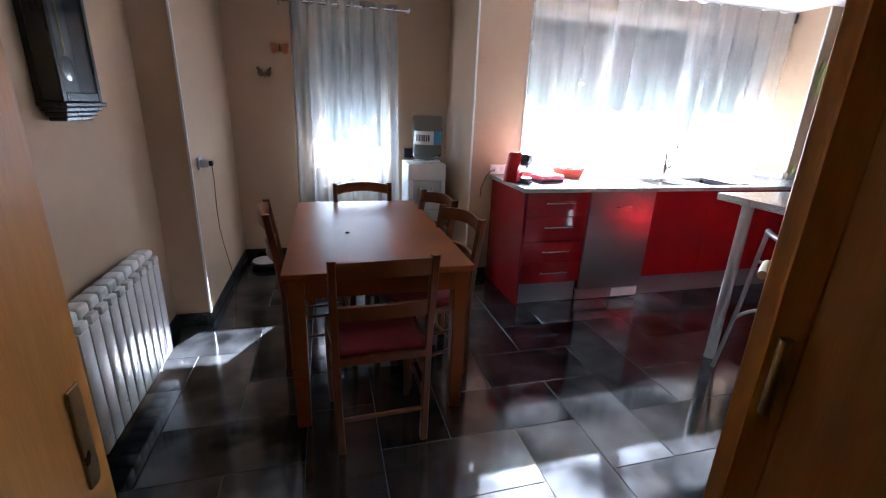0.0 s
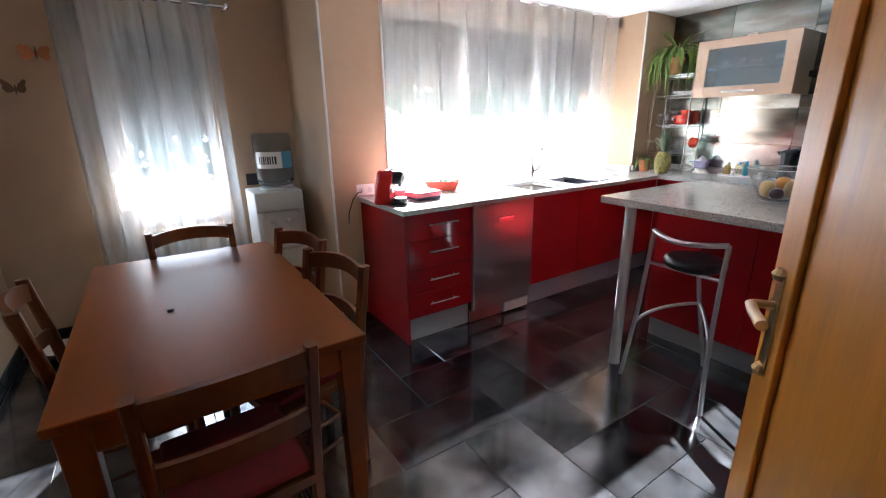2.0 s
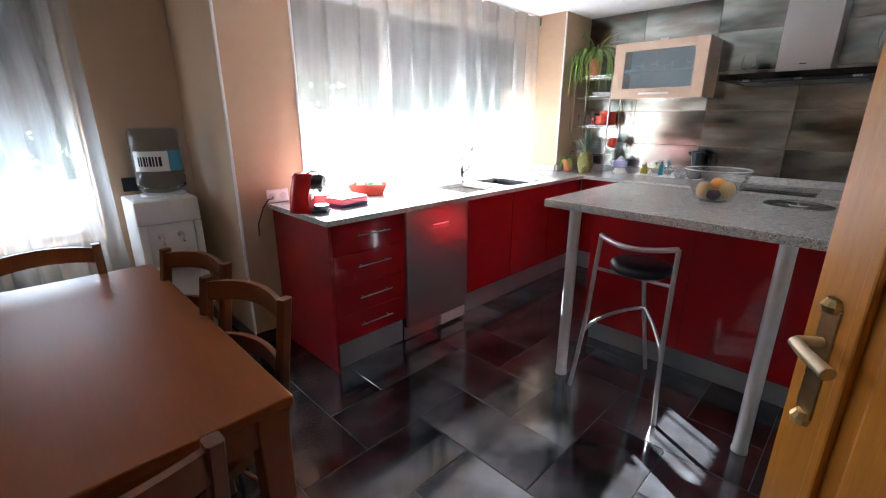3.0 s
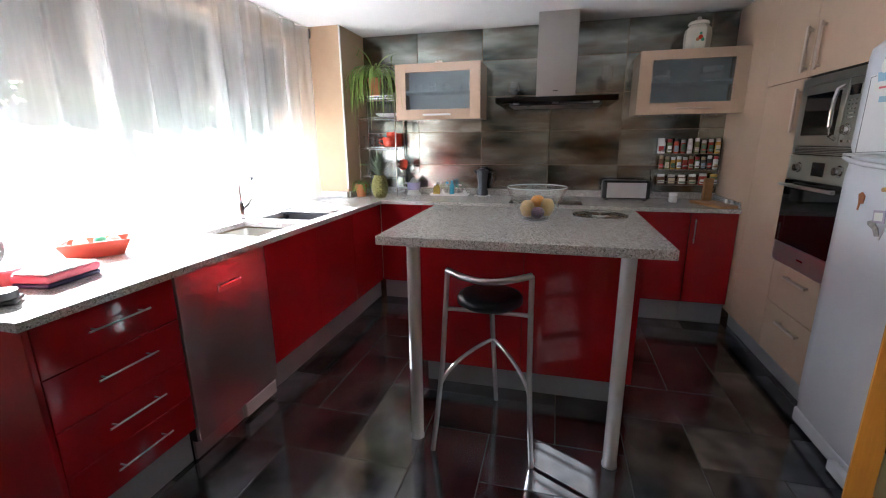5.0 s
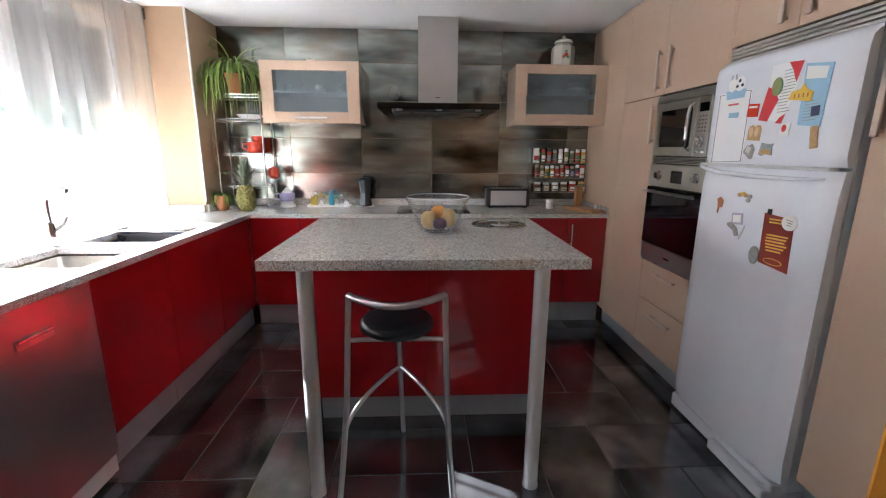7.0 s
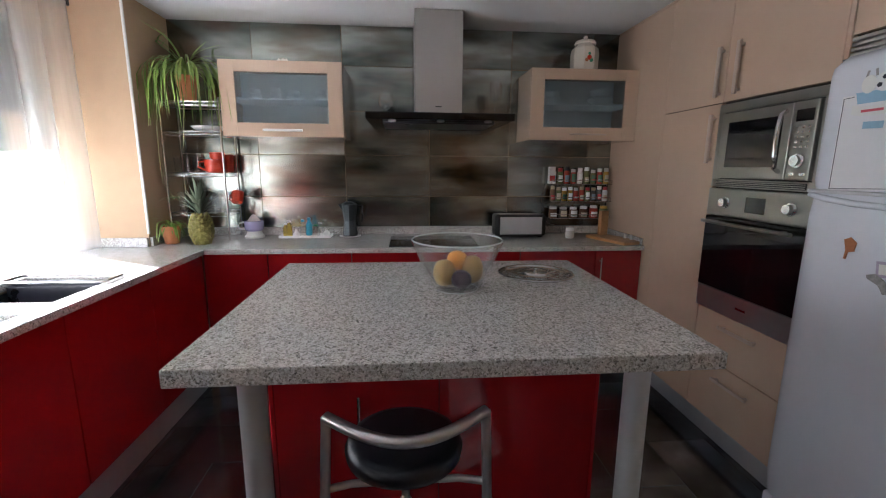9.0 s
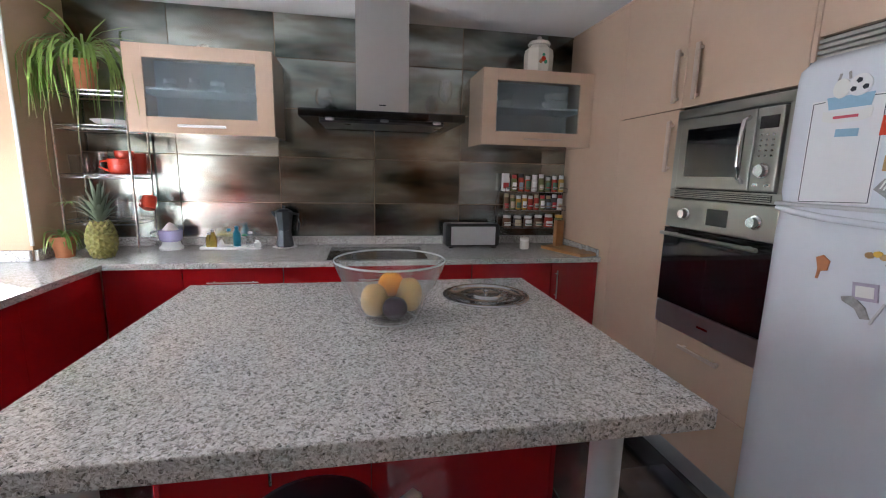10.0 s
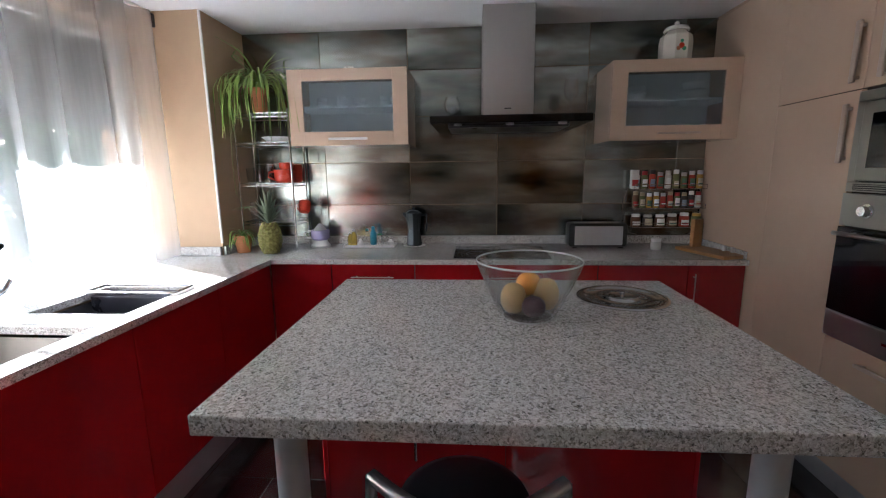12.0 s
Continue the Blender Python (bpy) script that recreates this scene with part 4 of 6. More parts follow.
tube(bm, [(2.172, 1.757, 0.70), (2.2, 1.70, 0.69), (2.2, 1.45, 0.69), (2.172, 1.389, 0.70)], 0.009, 10)
tube(bm, [(2.2, 1.58, 0.688), (2.345, 1.578, 0.686)], 0.009, 10)
part("seat_support", bm, STOOLMETAL, s, smooth=60)
for pts in (LL, RR):
    a, b = Vector(pts[1]).lerp(Vector(pts[2]), 0.45), Vector((2.425, 1.578, 0.455))
    bm = bmesh.new()
    tube(bm, [(a.x + (b.x - a.x) * (1 - math.cos(q)), a.y + (b.y - a.y) * (1 - math.cos(q)), a.z + (b.z - a.z) * math.sin(q)) for q in (math.pi / 2 * i / 12 for i in range(13))], 0.009, 10)
    part("foot_arch", bm, STOOLMETAL, s, smooth=60)


# ---- dining corner ----
RADWHITE = mat("radiator enamel", (0.74, 0.74, 0.72), 0.3, var=0.03, scale=8)
r = thing("radiator", (-1.085, 1.655, 0), "white aluminium sectional radiator fixed to the wall", "radiator")
for i in range(10):
    y0 = i * 0.08
    bm = bmesh.new()
    box(bm, 0.03, 0.125, y0 + 0.0025, y0 + 0.0775, 0.10, 0.62, 0.008, 2)
    box(bm, 0.03, 0.10, y0 + 0.0025, y0 + 0.0775, 0.6205, 0.69, 0.014, 3)
    box(bm, 0.1005, 0.13, y0 + 0.012, y0 + 0.068, 0.6205, 0.655, 0.006, 2)
    sec = part("section", bm, RADWHITE, r, smooth=40)
for y in (-0.03, 0.80):
    bm = bmesh.new()
    tube(bm, [(0.07, y, 0.655), (0.07, y + 0.034, 0.655)], 0.02, 14)
    part("end_plug", bm, RADWHITE, r, smooth=40)
bm = bmesh.new()
tube(bm, [(0.07, -0.035, 0.14), (0.07, -0.05, 0.12), (0.06, -0.052, 0.05), (0.06, -0.052, 0.001)], 0.009, 10)
tube(bm, [(0.07, 0.002, 0.14), (0.07, -0.045, 0.14)], 0.015, 12)
part("valve", bm, CHROME, r, "chrome valve and pipe", 40)
for y in (0.2, 0.6):
    part("wall_bracket", boxm(-0.004, 0.031, y - 0.01, y + 0.01, 0.58, 0.61), RADWHITE, r)

CLOCKWOOD = mat("black stained clock case", (0.014, 0.011, 0.010), 0.3, var=0.3, scale=8, stretch=(4, 4, 0.6), coat=0.2)
k = thing("wall_clock", (-1.088, 1.985, 1.40), "dark wooden pendulum wall clock with a glazed front", "clock")
bm = bmesh.new()
box(bm, 0.0, 0.02, 0.0, 0.30, 0.0, 0.75)
box(bm, 0.02, 0.085, 0.0, 0.03, 0.0, 0.75, 0.004, 1)
box(bm, 0.02, 0.085, 0.27, 0.30, 0.0, 0.75, 0.004, 1)
box(bm, 0.02, 0.085, 0.03, 0.27, 0.0, 0.035, 0.004, 1)
box(bm, 0.02, 0.085, 0.03, 0.27, 0.715, 0.75, 0.004, 1)
part("case", bm, CLOCKWOOD, k)
part("glass_door", boxm(0.076, 0.08, 0.03, 0.27, 0.035, 0.715), CLEAR, k, "clear glass door")
part("back_board", boxm(0.0205, 0.024, 0.031, 0.269, 0.036, 0.714), mat("grey-green clock backing", (0.10, 0.12, 0.11), 0.5, var=0.2), k)
bm = bmesh.new()
tube(bm, [(0.05, 0.15, 0.12), (0.05, 0.15, 0.45)], 0.004, 8)
part("pendulum_rod", bm, BRASS, k, smooth=40)
bm = bmesh.new()
tube(bm, [(0.044, 0.15, 0.12), (0.047, 0.15, 0.12), (0.053, 0.15, 0.12), (0.056, 0.15, 0.12)], [0.03, 0.045, 0.045, 0.03], 24)
part("pendulum_bob", bm, CHROME, k, "pale metal pendulum bob", 40)
bm = bmesh.new()
tube(bm, [(0.03, 0.15, 0.56), (0.04, 0.15, 0.56)], 0.10, 30)
part("dial", bm, mat("ivory dial", (0.7, 0.66, 0.55), 0.5, var=0.05), k, "ivory dial", 40)
for i in range(4):
    part("base_moulding", boxm(0.0, 0.095 - i * 0.012, -0.008 + i * 0.02, 0.308 - i * 0.02, -0.018 * (i + 1), -0.018 * i - 0.001, 0.004, 2), CLOCKWOOD, k)

p = thing("wall_socket", (-0.884, 3.13, 1.04), "white wall socket with a charger plugged in", "socket")
part("plate", boxm(0.0, 0.012, -0.04, 0.04, -0.04, 0.04, 0.004, 2), ALU, p)
part("charger", boxm(0.0125, 0.06, -0.022, 0.03, -0.025, 0.025, 0.006, 2), WHITE, p)
part("plug", boxm(0.0605, 0.085, -0.014, 0.022, -0.016, 0.016, 0.005, 2), BLACK, p, "black plug")
bm = bmesh.new()
pts = [(0.07, 0.02, -0.016), (0.06, 0.08, -0.12), (0.035, 0.16, -0.32), (0.02, 0.24, -0.5), (0.016, 0.34, -0.68), (0.014, 0.42, -0.80), (0.02, 0.47, -0.93), (0.03, 0.52, -1.035)]
tube(bm, pts, 0.0022, 6)
part("cable", bm, BLACK, p, "thin black cable", 60)

b = thing("pet_bowl", (-0.66, 4.02, 0.0), "shallow white dish in a dark stand on the floor", "bowl")
bm = bmesh.new()
lathe(bm, [(0.09, 0.001), (0.13, 0.02), (0.135, 0.045), (0.12, 0.05), (0.115, 0.047)], 28)
part("stand", bm, BLACK, b, smooth=40)
bm = bmesh.new()
lathe(bm, [(0.03, 0.046), (0.095, 0.048), (0.115, 0.062), (0.118, 0.064), (0.112, 0.063), (0.09, 0.052), (0.02, 0.05)], 28)
part("dish", bm, WHITE, b, "white glazed dish", 40)

BUTTER = mat("bronze butterfly", (0.12, 0.06, 0.02), 0.5, var=0.3)
ORANGE = mat("terracotta butterfly", (0.45, 0.16, 0.05), 0.6, var=0.2)
for x, z, m_, sc, tilt in ((-0.575, 1.655, BUTTER, 1.0, 20), (-0.437, 1.87, ORANGE, 1.25, -15)):
    bf = thing("butterfly_ornament", (x, 4.297, z), "small painted butterfly ornament fixed on the wall", "ornament", "wall butterflies")
    for sx in (-1, 1):
        bm = bmesh.new()
        base = [(0, 0), (0.018, 0.03), (0.05, 0.045), (0.062, 0.03), (0.05, 0.008), (0.055, -0.012), (0.04, -0.03), (0.018, -0.02)]
        lo = [bm.verts.new((sx * a * sc, -0.004 - abs(a) * 0.5 * sc, c * sc + a * math.sin(radians(tilt)))) for a, c in base]
        hi = [bm.verts.new((v.co.x, v.co.y - 0.002, v.co.z)) for v in lo]
        bridge(bm, lo, hi)
        bm.faces.new(lo)
        bm.faces.new(hi)
        part("wing", bm, m_, bf)
    bm = bmesh.new()
    tube(bm, [(0, -0.006, -0.025 * sc), (0, -0.008, 0.0), (0, -0.006, 0.03 * sc)], [0.003, 0.006, 0.003], 8)
    part("body", bm, BUTTER, bf, smooth=60)

# ---- water dispenser ----
d = thing("water_dispenser", (0.79, 3.885, 0), "white floor-standing water dispenser in the corner", "water dispenser")
DISPWHITE = mat("white dispenser plastic", (0.74, 0.74, 0.73), 0.35, var=0.03, scale=5)
bm = bmesh.new()
box(bm, -0.175, 0.175, 0.03, 0.36, 0.002, 0.95, 0.012, 3)
part("body", bm, DISPWHITE, d, smooth=40)
bm = bmesh.new()
box(bm, -0.175, 0.175, 0.0, 0.029, 0.80, 0.95, 0.010, 3)
box(bm, -0.175, -0.13, 0.0, 0.029, 0.002, 0.80, 0.008, 2)
box(bm, 0.13, 0.175, 0.0, 0.029, 0.002, 0.80, 0.008, 2)
box(bm, -0.13, 0.13, 0.0, 0.029, 0.002, 0.50, 0.008, 2)
part("front_panel", bm, DISPWHITE, d, smooth=40)
part("drip_tray", boxm(-0.12, 0.12, -0.03, 0.028, 0.505, 0.53, 0.006, 2), ALU, d, "grey drip tray")
for x, m_ in ((-0.06, WHITE), (0.05, WHITE)):
    bm = bmesh.new()
    tube(bm, [(x, 0.029, 0.72), (x, -0.025, 0.72), (x, -0.03, 0.68)], [0.018, 0.015, 0.011], 12)
    part("tap", bm, m_, d, "white tap", 50)
bm = bmesh.new()
lathe(bm, [(0.10, 0.951), (0.125, 0.955), (0.125, 0.968), (0.08, 0.972)], 28, (0.03, 0.18, 0))
part("bottle_collar", bm, DISPWHITE, d, smooth=40)
BOTTLE = glass("blue water bottle", (0.56, 0.67, 0.78), 0.05, 1.2)
w = thing("water_bottle", (0.82, 4.065, 0.972), "large blue plastic water bottle upside down on the dispenser", "bottle")
bm = bmesh.new()
lathe(bm, [(0.05, 0.0), (0.11, 0.012), (0.137, 0.04), (0.138, 0.10), (0.131, 0.115), (0.138, 0.13), (0.138, 0.28), (0.131, 0.295), (0.138, 0.31), (0.138, 0.37), (0.128, 0.395), (0.09, 0.402)], 36)
part("body", bm, BOTTLE, w, smooth=35)
LABELW, LABELB, INK = mat("white label", (0.78, 0.78, 0.76), 0.5, var=0.03), mat("sky blue label", (0.10, 0.36, 0.62), 0.5, var=0.08), mat("dark print", (0.015, 0.02, 0.04), 0.5, var=0.1)


def wrap(a0, a1, z0, z1, r, n=14, t=0.0012):
    bm = bmesh.new()
    rows = []
    for i in range(n + 1):
        a = radians(a0 + (a1 - a0) * i / n)
        rows.append([bm.verts.new((q * math.cos(a), q * math.sin(a), z)) for q, z in ((r, z0), (r + t, z0), (r + t, z1), (r, z1))])
    for a, b in zip(rows, rows[1:]):
        bridge(bm, a, b)
    bm.faces.new(rows[0][::-1])
    bm.faces.new(rows[-1])
    return bm


lab = part("label", wrap(200, 282, 0.145, 0.265, 0.1385), LABELW, w, "white paper label", 30)
part("label_band", wrap(282.5, 325, 0.145, 0.265, 0.1385), LABELB, w, "blue end of the label", 30)
for i, (a, wd) in enumerate(((212, 4), (219, 4), (226, 5), (233, 3), (239, 5), (246, 4), (253, 4), (260, 6))):
    part("print_bar", wrap(a, a + wd, 0.175, 0.232, 0.1398, 3, 0.0006), INK, lab)
so = thing("wall_socket", (0.69, 4.298, 1.01), "black wall socket beside the dispenser", "socket")
part("plate", boxm(-0.045, 0.045, -0.014, 0.0, -0.045, 0.045, 0.004, 2), BLACK, so)

# ---- on the window worktop ----
so = thing("wall_socket", (1.305, 3.4775, 0.965), "white double wall socket above the worktop end", "socket")
part("plate", boxm(-0.07, 0.07, -0.012, 0.0, -0.04, 0.04, 0.004, 2), WHITE, so)
for x in (-0.035, 0.035):
    bm = bmesh.new()
    tube(bm, [(x, -0.012, 0), (x, -0.0145, 0)], 0.021, 16)
    part("outlet", bm, ALU, so, smooth=40)
bm = bmesh.new()
tube(bm, [(-0.035, -0.014, 0), (-0.05, -0.05, -0.01), (-0.085, -0.07, -0.005), (-0.13, -0.08, -0.05), (-0.16, -0.06, -0.15), (-0.15, -0.025, -0.23)], 0.004, 8)
part("cable", bm, BLACK, so, "black cable", 60)

c = thing("coffee_machine", (1.30, 3.065, CZ), "red and black capsule coffee machine", "coffee machine", rz=42)
bm = bmesh.new()
n = 18
prof = []
for i in range(n + 1):
    a = math.pi * i / n
    prof.append((0.058 * math.cos(a), 0.058 * math.sin(a)))
outline = [(0.055, -0.02)] + [(x, 0.05 + y) for x, y in prof] + [(-0.055, -0.02)]
rings = []
for z, sc in ((0.002, 1.0), (0.02, 1.0), (0.10, 0.94), (0.17, 0.97), (0.205, 0.93), (0.222, 0.78)):
    rings.append([bm.verts.new((x * sc, y * sc - (0.02 if z > 0.15 else 0), z)) for x, y in outline])
for a, b in zip(rings, rings[1:]):
    bridge(bm, a, b)
bm.faces.new(rings[0][::-1])
bm.faces.new(rings[-1])
part("body", bm, RED, c, "glossy red shell", 40)
bm = bmesh.new()
tube(bm, [(0, -0.03, 0.175), (0, -0.075, 0.175), (0, -0.095, 0.172)], [0.046, 0.046, 0.036], 24)
part("head", bm, BLACK, c, "round black brew head", 40)
bm = bmesh.new()
tube(bm, [(0, -0.07, 0.135), (0, -0.07, 0.115)], [0.015, 0.009], 14)
part("spout", bm, BLACK, c, smooth=40)
bm = bmesh.new()
box(bm, -0.045, 0.045, -0.115, -0.021, 0.002, 0.02, 0.01, 3)
lathe(bm, [(0.043, 0.0205), (0.043, 0.045), (0.035, 0.047)], 24, (0, -0.07, 0))
part("drip_tray", bm, BLACK, c, smooth=40)
part("front_badge", boxm(-0.022, 0.022, -0.0235, -0.0205, 0.075, 0.105, 0.002, 1), WHITE, c, "white badge")
bm = bmesh.new()
tube(bm, [(-0.03, 0.0, 0.222), (-0.028, -0.05, 0.232), (0.0, -0.075, 0.235), (0.028, -0.05, 0.232), (0.03, 0.0, 0.222)], 0.005, 8)
part("lever", bm, CHROME, c, smooth=60)

PINK = mat("pink tray", (0.62, 0.10, 0.14), 0.35, var=0.08)
NAVY = mat("navy lid", (0.03, 0.03, 0.09), 0.4, var=0.1)
st = thing("food_box", (1.585, 3.11, CZ), "flat pink plastic box on a navy base", "box", rz=8)
part("base", boxm(-0.11, 0.10, -0.075, 0.075, 0.001, 0.018, 0.006, 2), NAVY, st, "navy base")
part("tub", boxm(-0.112, 0.102, -0.077, 0.077, 0.019, 0.048, 0.008, 3), PINK, st)
part("lid", boxm(-0.105, 0.095, -0.07, 0.07, 0.0485, 0.056, 0.004, 2), LABELW, st, "translucent white lid")
st2 = thing("food_box", (1.50, 3.28, CZ), "round pale pink plastic tub", "box")
bm = bmesh.new()
lathe(bm, [(0.065, 0.001), (0.078, 0.05), (0.082, 0.052), (0.082, 0.062), (0.02, 0.064)], 28)
part("tub", bm, mat("pale pink plastic", (0.65, 0.28, 0.28), 0.4, var=0.05), st2, smooth=40)
tr = thing("fruit_basket", (1.90, 3.34, CZ), "orange-red plastic basket with a few bottles and wrappers", "basket", rz=-38)
bm = bmesh.new()
lo = [(-0.10, -0.055), (0.10, -0.055), (0.10, 0.055), (-0.10, 0.055)]
ra = [bm.verts.new((x, y, 0.002)) for x, y in lo]
rb = [bm.verts.new((x * 1.35, y * 1.4, 0.075)) for x, y in lo]
rc = [bm.verts.new((x * 1.31, y * 1.33, 0.075)) for x, y in lo]
rd = [bm.verts.new((x * 0.97, y * 0.95, 0.006)) for x, y in lo]
for a, b in ((ra, rb), (rb, rc), (rc, rd)):
    bridge(bm, a, b)
bm.faces.new(ra[::-1])
bm.faces.new(rd)
bmesh.ops.bevel(bm, geom=[e for e in bm.edges], offset=0.003, segments=1, affect="EDGES")
part("tray", bm, mat("orange red plastic", (0.55, 0.09, 0.05), 0.35, var=0.08), tr)
GREENCAP = mat("green plastic", (0.05, 0.30, 0.16), 0.35, var=0.1)
for at, r_, m_ in (((-0.05, 0.0), 0.03, LABELW), ((0.02, 0.02), 0.027, GREENCAP), ((0.07, -0.01), 0.03, mat("foil wrapper", (0.6, 0.45, 0.4), 0.35, 0.4, var=0.2, scale=30))):
    q = thing("small_tub", (tr.matrix_world @ Vector((*at, 0.0075)))[:], "small round tub lying in the red basket", "tub", "tubs in the basket")
    bm = bmesh.new()
    lathe(bm, [(r_ * 0.75, 0), (r_, 0.02), (r_, 0.055), (r_ * 0.8, 0.07), (r_ * 0.4, 0.078)], 18)
    part("body", bm, m_, q, smooth=50)

# ---- wire rack with plants and glasses ----
rk = thing("wire_rack", (0, 0, 0), "chrome wire shelf rack standing on the worktop corner", "rack")
RX, RY, RZ = (4.30, 4.53), (2.765, 3.135), (1.108, 1.37, 1.64, 1.825)
for x in RX:
    for y in RY:
        bm = bmesh.new()
        tube(bm, [(x, y, CZ + 0.001), (x, y, 1.85)], 0.007, 10)
        part("post", bm, CHROME, rk, smooth=50)
for z in RZ:
    bm = bmesh.new()
    for y in RY:
        for dz in (0, -0.022):
            tube(bm, [(RX[0], y, z + dz), (RX[1], y, z + dz)], 0.003, 6)
    for x in RX:
        for dz in (0, -0.022):
            tube(bm, [(x, RY[0], z + dz), (x, RY[1], z + dz)], 0.003, 6)
        m = 10
        tube(bm, [(x, RY[0] + (RY[1] - RY[0]) * i / m, z - (0.022 if i % 2 else 0)) for i in range(m + 1)], 0.002, 5)
    sh = part("shelf", bm, CHROME, rk, smooth=50)
    for i in range(1, 14):
        y = RY[0] + (RY[1] - RY[0]) * i / 14
        part("shelf_wire", tube(bmesh.new(), [(RX[0], y, z + 0.003), (RX[1], y, z + 0.003)], 0.0016, 5), CHROME, sh, smooth=50)

TERRA = mat("terracotta", (0.45, 0.17, 0.07), 0.7, var=0.15, scale=10)
SOIL = mat("potting soil", (0.03, 0.02, 0.012), 0.9, var=0.4, scale=60, bump=0.6)
SPIDER = mat("spider plant leaf", (0.20, 0.30, 0.06), 0.45, var=0.3, scale=12)


def ribbon(bm, pts, w):
    """A leaf blade along points, folded a little along its middle."""
    rows = []
    for i, p in enumerate(pts):
        a, b = Vector(pts[max(0, i - 1)]), Vector(pts[min(len(pts) - 1, i + 1)])
        t = (b - a).normalized()
        side = t.cross(Vector((0, 0, 1)))
        side = side.normalized() if side.length > 0.05 else Vector((1, 0, 0))
        ww = w * math.sin(math.pi * min(0.97, 0.12 + 0.88 * i / (len(pts) - 1))) ** 0.7
        up = side.cross(t).normalized() * ww * 0.35
        p = Vector(p)
        rows.append([bm.verts.new(p - side * ww + up), bm.verts.new(p), bm.verts.new(p + side * ww + up)])
    for a, b in zip(rows, rows[1:]):
        bm.faces.new((a[0], a[1], b[1], b[0]))
        bm.faces.new((a[1], a[2], b[2], b[1]))


def pot_plant(name, at, r, hgt, leaves, length, droop, label, seed, w=0.006, xlim=None, lean=False):
    p = thing(name, at, label, "plant")
    bm = bmesh.new()
    lathe(bm, [(r * 0.72, 0.001), (r * 0.95, hgt * 0.8), (r * 1.05, hgt * 0.8), (r * 1.05, hgt), (r * 0.95, hgt), (r * 0.9, hgt * 0.88)], 28)
    part("pot", bm, TERRA, p, "terracotta pot", 40)
    bm = bmesh.new()
    lathe(bm, [(r * 0.88, hgt * 0.86), (r * 0.5, hgt * 0.9), (0.004, hgt * 0.91)], 20)
    part("soil", bm, SOIL, p)
    rn = random.Random(seed)
    for g in range(4):
        bm = bmesh.new()
        for _ in range(leaves // 4):
            a = rn.uniform(0, 2 * math.pi)
            L = length * rn.uniform(0.55, 1.1)
            if lean and rn.random() < 0.6:
                a = math.pi + rn.uniform(-1.5, 1.5)
            th, end = radians(rn.uniform(50, 86)), radians(rn.uniform(-98, -80) * droop if rn.random() < 0.93 else rn.uniform(0, 25))
            x = y = 0.0
            z = hgt * 0.88
            pts = [(0.0, 0.0, z)]
            for i in range(10):
                q = th + (end - th) * min(1.0, (i / 9) ** 0.8 * 1.35)
                x, y, z = x + L / 10 * math.cos(q) * math.cos(a), y + L / 10 * math.cos(q) * math.sin(a), z + L / 10 * math.sin(q)
                px, py = x, y
                if xlim:
                    px = min(px, xlim[0] - at[0])
                    if px + at[0] > 4.06:
                        py = min(py, xlim[1] - at[1] - 0.02 * (1 - math.exp(-abs(py))))
                pts.append((px, py, z))
            ribbon(bm, pts, w * rn.uniform(0.7, 1.2))
        part("leaf_clump", bm, SPIDER, p, "long arching green leaves", 180)
    return p


sp = pot_plant("spider_plant", (4.33, 2.96, 1.8295), 0.062, 0.15, 104, 0.62, 1.0, "bushy green spider plant in a terracotta pot on the rack", 4, 0.006, xlim=(4.54, 3.15), lean=True)
bm = bmesh.new()
tube(bm, [(-0.07, 0.12, 0.02), (-0.11, 0.155, -0.15), (-0.112, 0.16, -0.35), (-0.11, 0.155, -0.52), (-0.10, 0.10, -0.62)], 0.0022, 5)
tube(bm, [(-0.09, -0.02, 0.03), (-0.13, -0.02, -0.1), (-0.125, 0.0, -0.3)], 0.002, 5)
part("runner", bm, mat("pale runner stem", (0.30, 0.32, 0.12), 0.6, var=0.15), sp, "pale hanging runner")
bm = bmesh.new()
rn = random.Random(9)
for _ in range(12):
    a = rn.uniform(0, 6.28)
    ribbon(bm, [(-0.10 + 0.09 * q * math.cos(a), 0.10 + min(0.07, 0.09 * q * math.sin(a)), -0.62 + 0.05 * q - 0.06 * q * q) for q in (0, 0.3, 0.6, 1.0)], 0.004)
part("plantlet", bm, SPIDER, sp, "small hanging plantlet", 180)
pot_plant("potted_plant", (4.20, 3.088, CZ), 0.058, 0.115, 32, 0.20, 0.75, "small spiky green plant in a terracotta pot", 6, 0.005, xlim=(4.5, 3.14))

dsh = thing("serving_dish", (4.40, 2.88, 1.644), "oval white dish on the rack shelf", "dish")
bm = bmesh.new()
lathe(bm, [(0.05, 0.0), (0.085, 0.012), (0.105, 0.03), (0.108, 0.031), (0.088, 0.016), (0.03, 0.006)], 28)
part("dish", bm, WHITE, dsh, smooth=40)


def tumbler(at, r, hh, label="clear drinking glass standing on the rack shelf"):
    t = thing("drinking_glass", at, label, "glass", "glasses on the rack")
    bm = bmesh.new()
    lathe(bm, [(r * 0.82, 0.0), (r, hh), (r - 0.002, hh), (r * 0.82 - 0.002, 0.008), (0.003, 0.008)], 20)
    part("glass", bm, CLEAR, t, smooth=40)
    return t


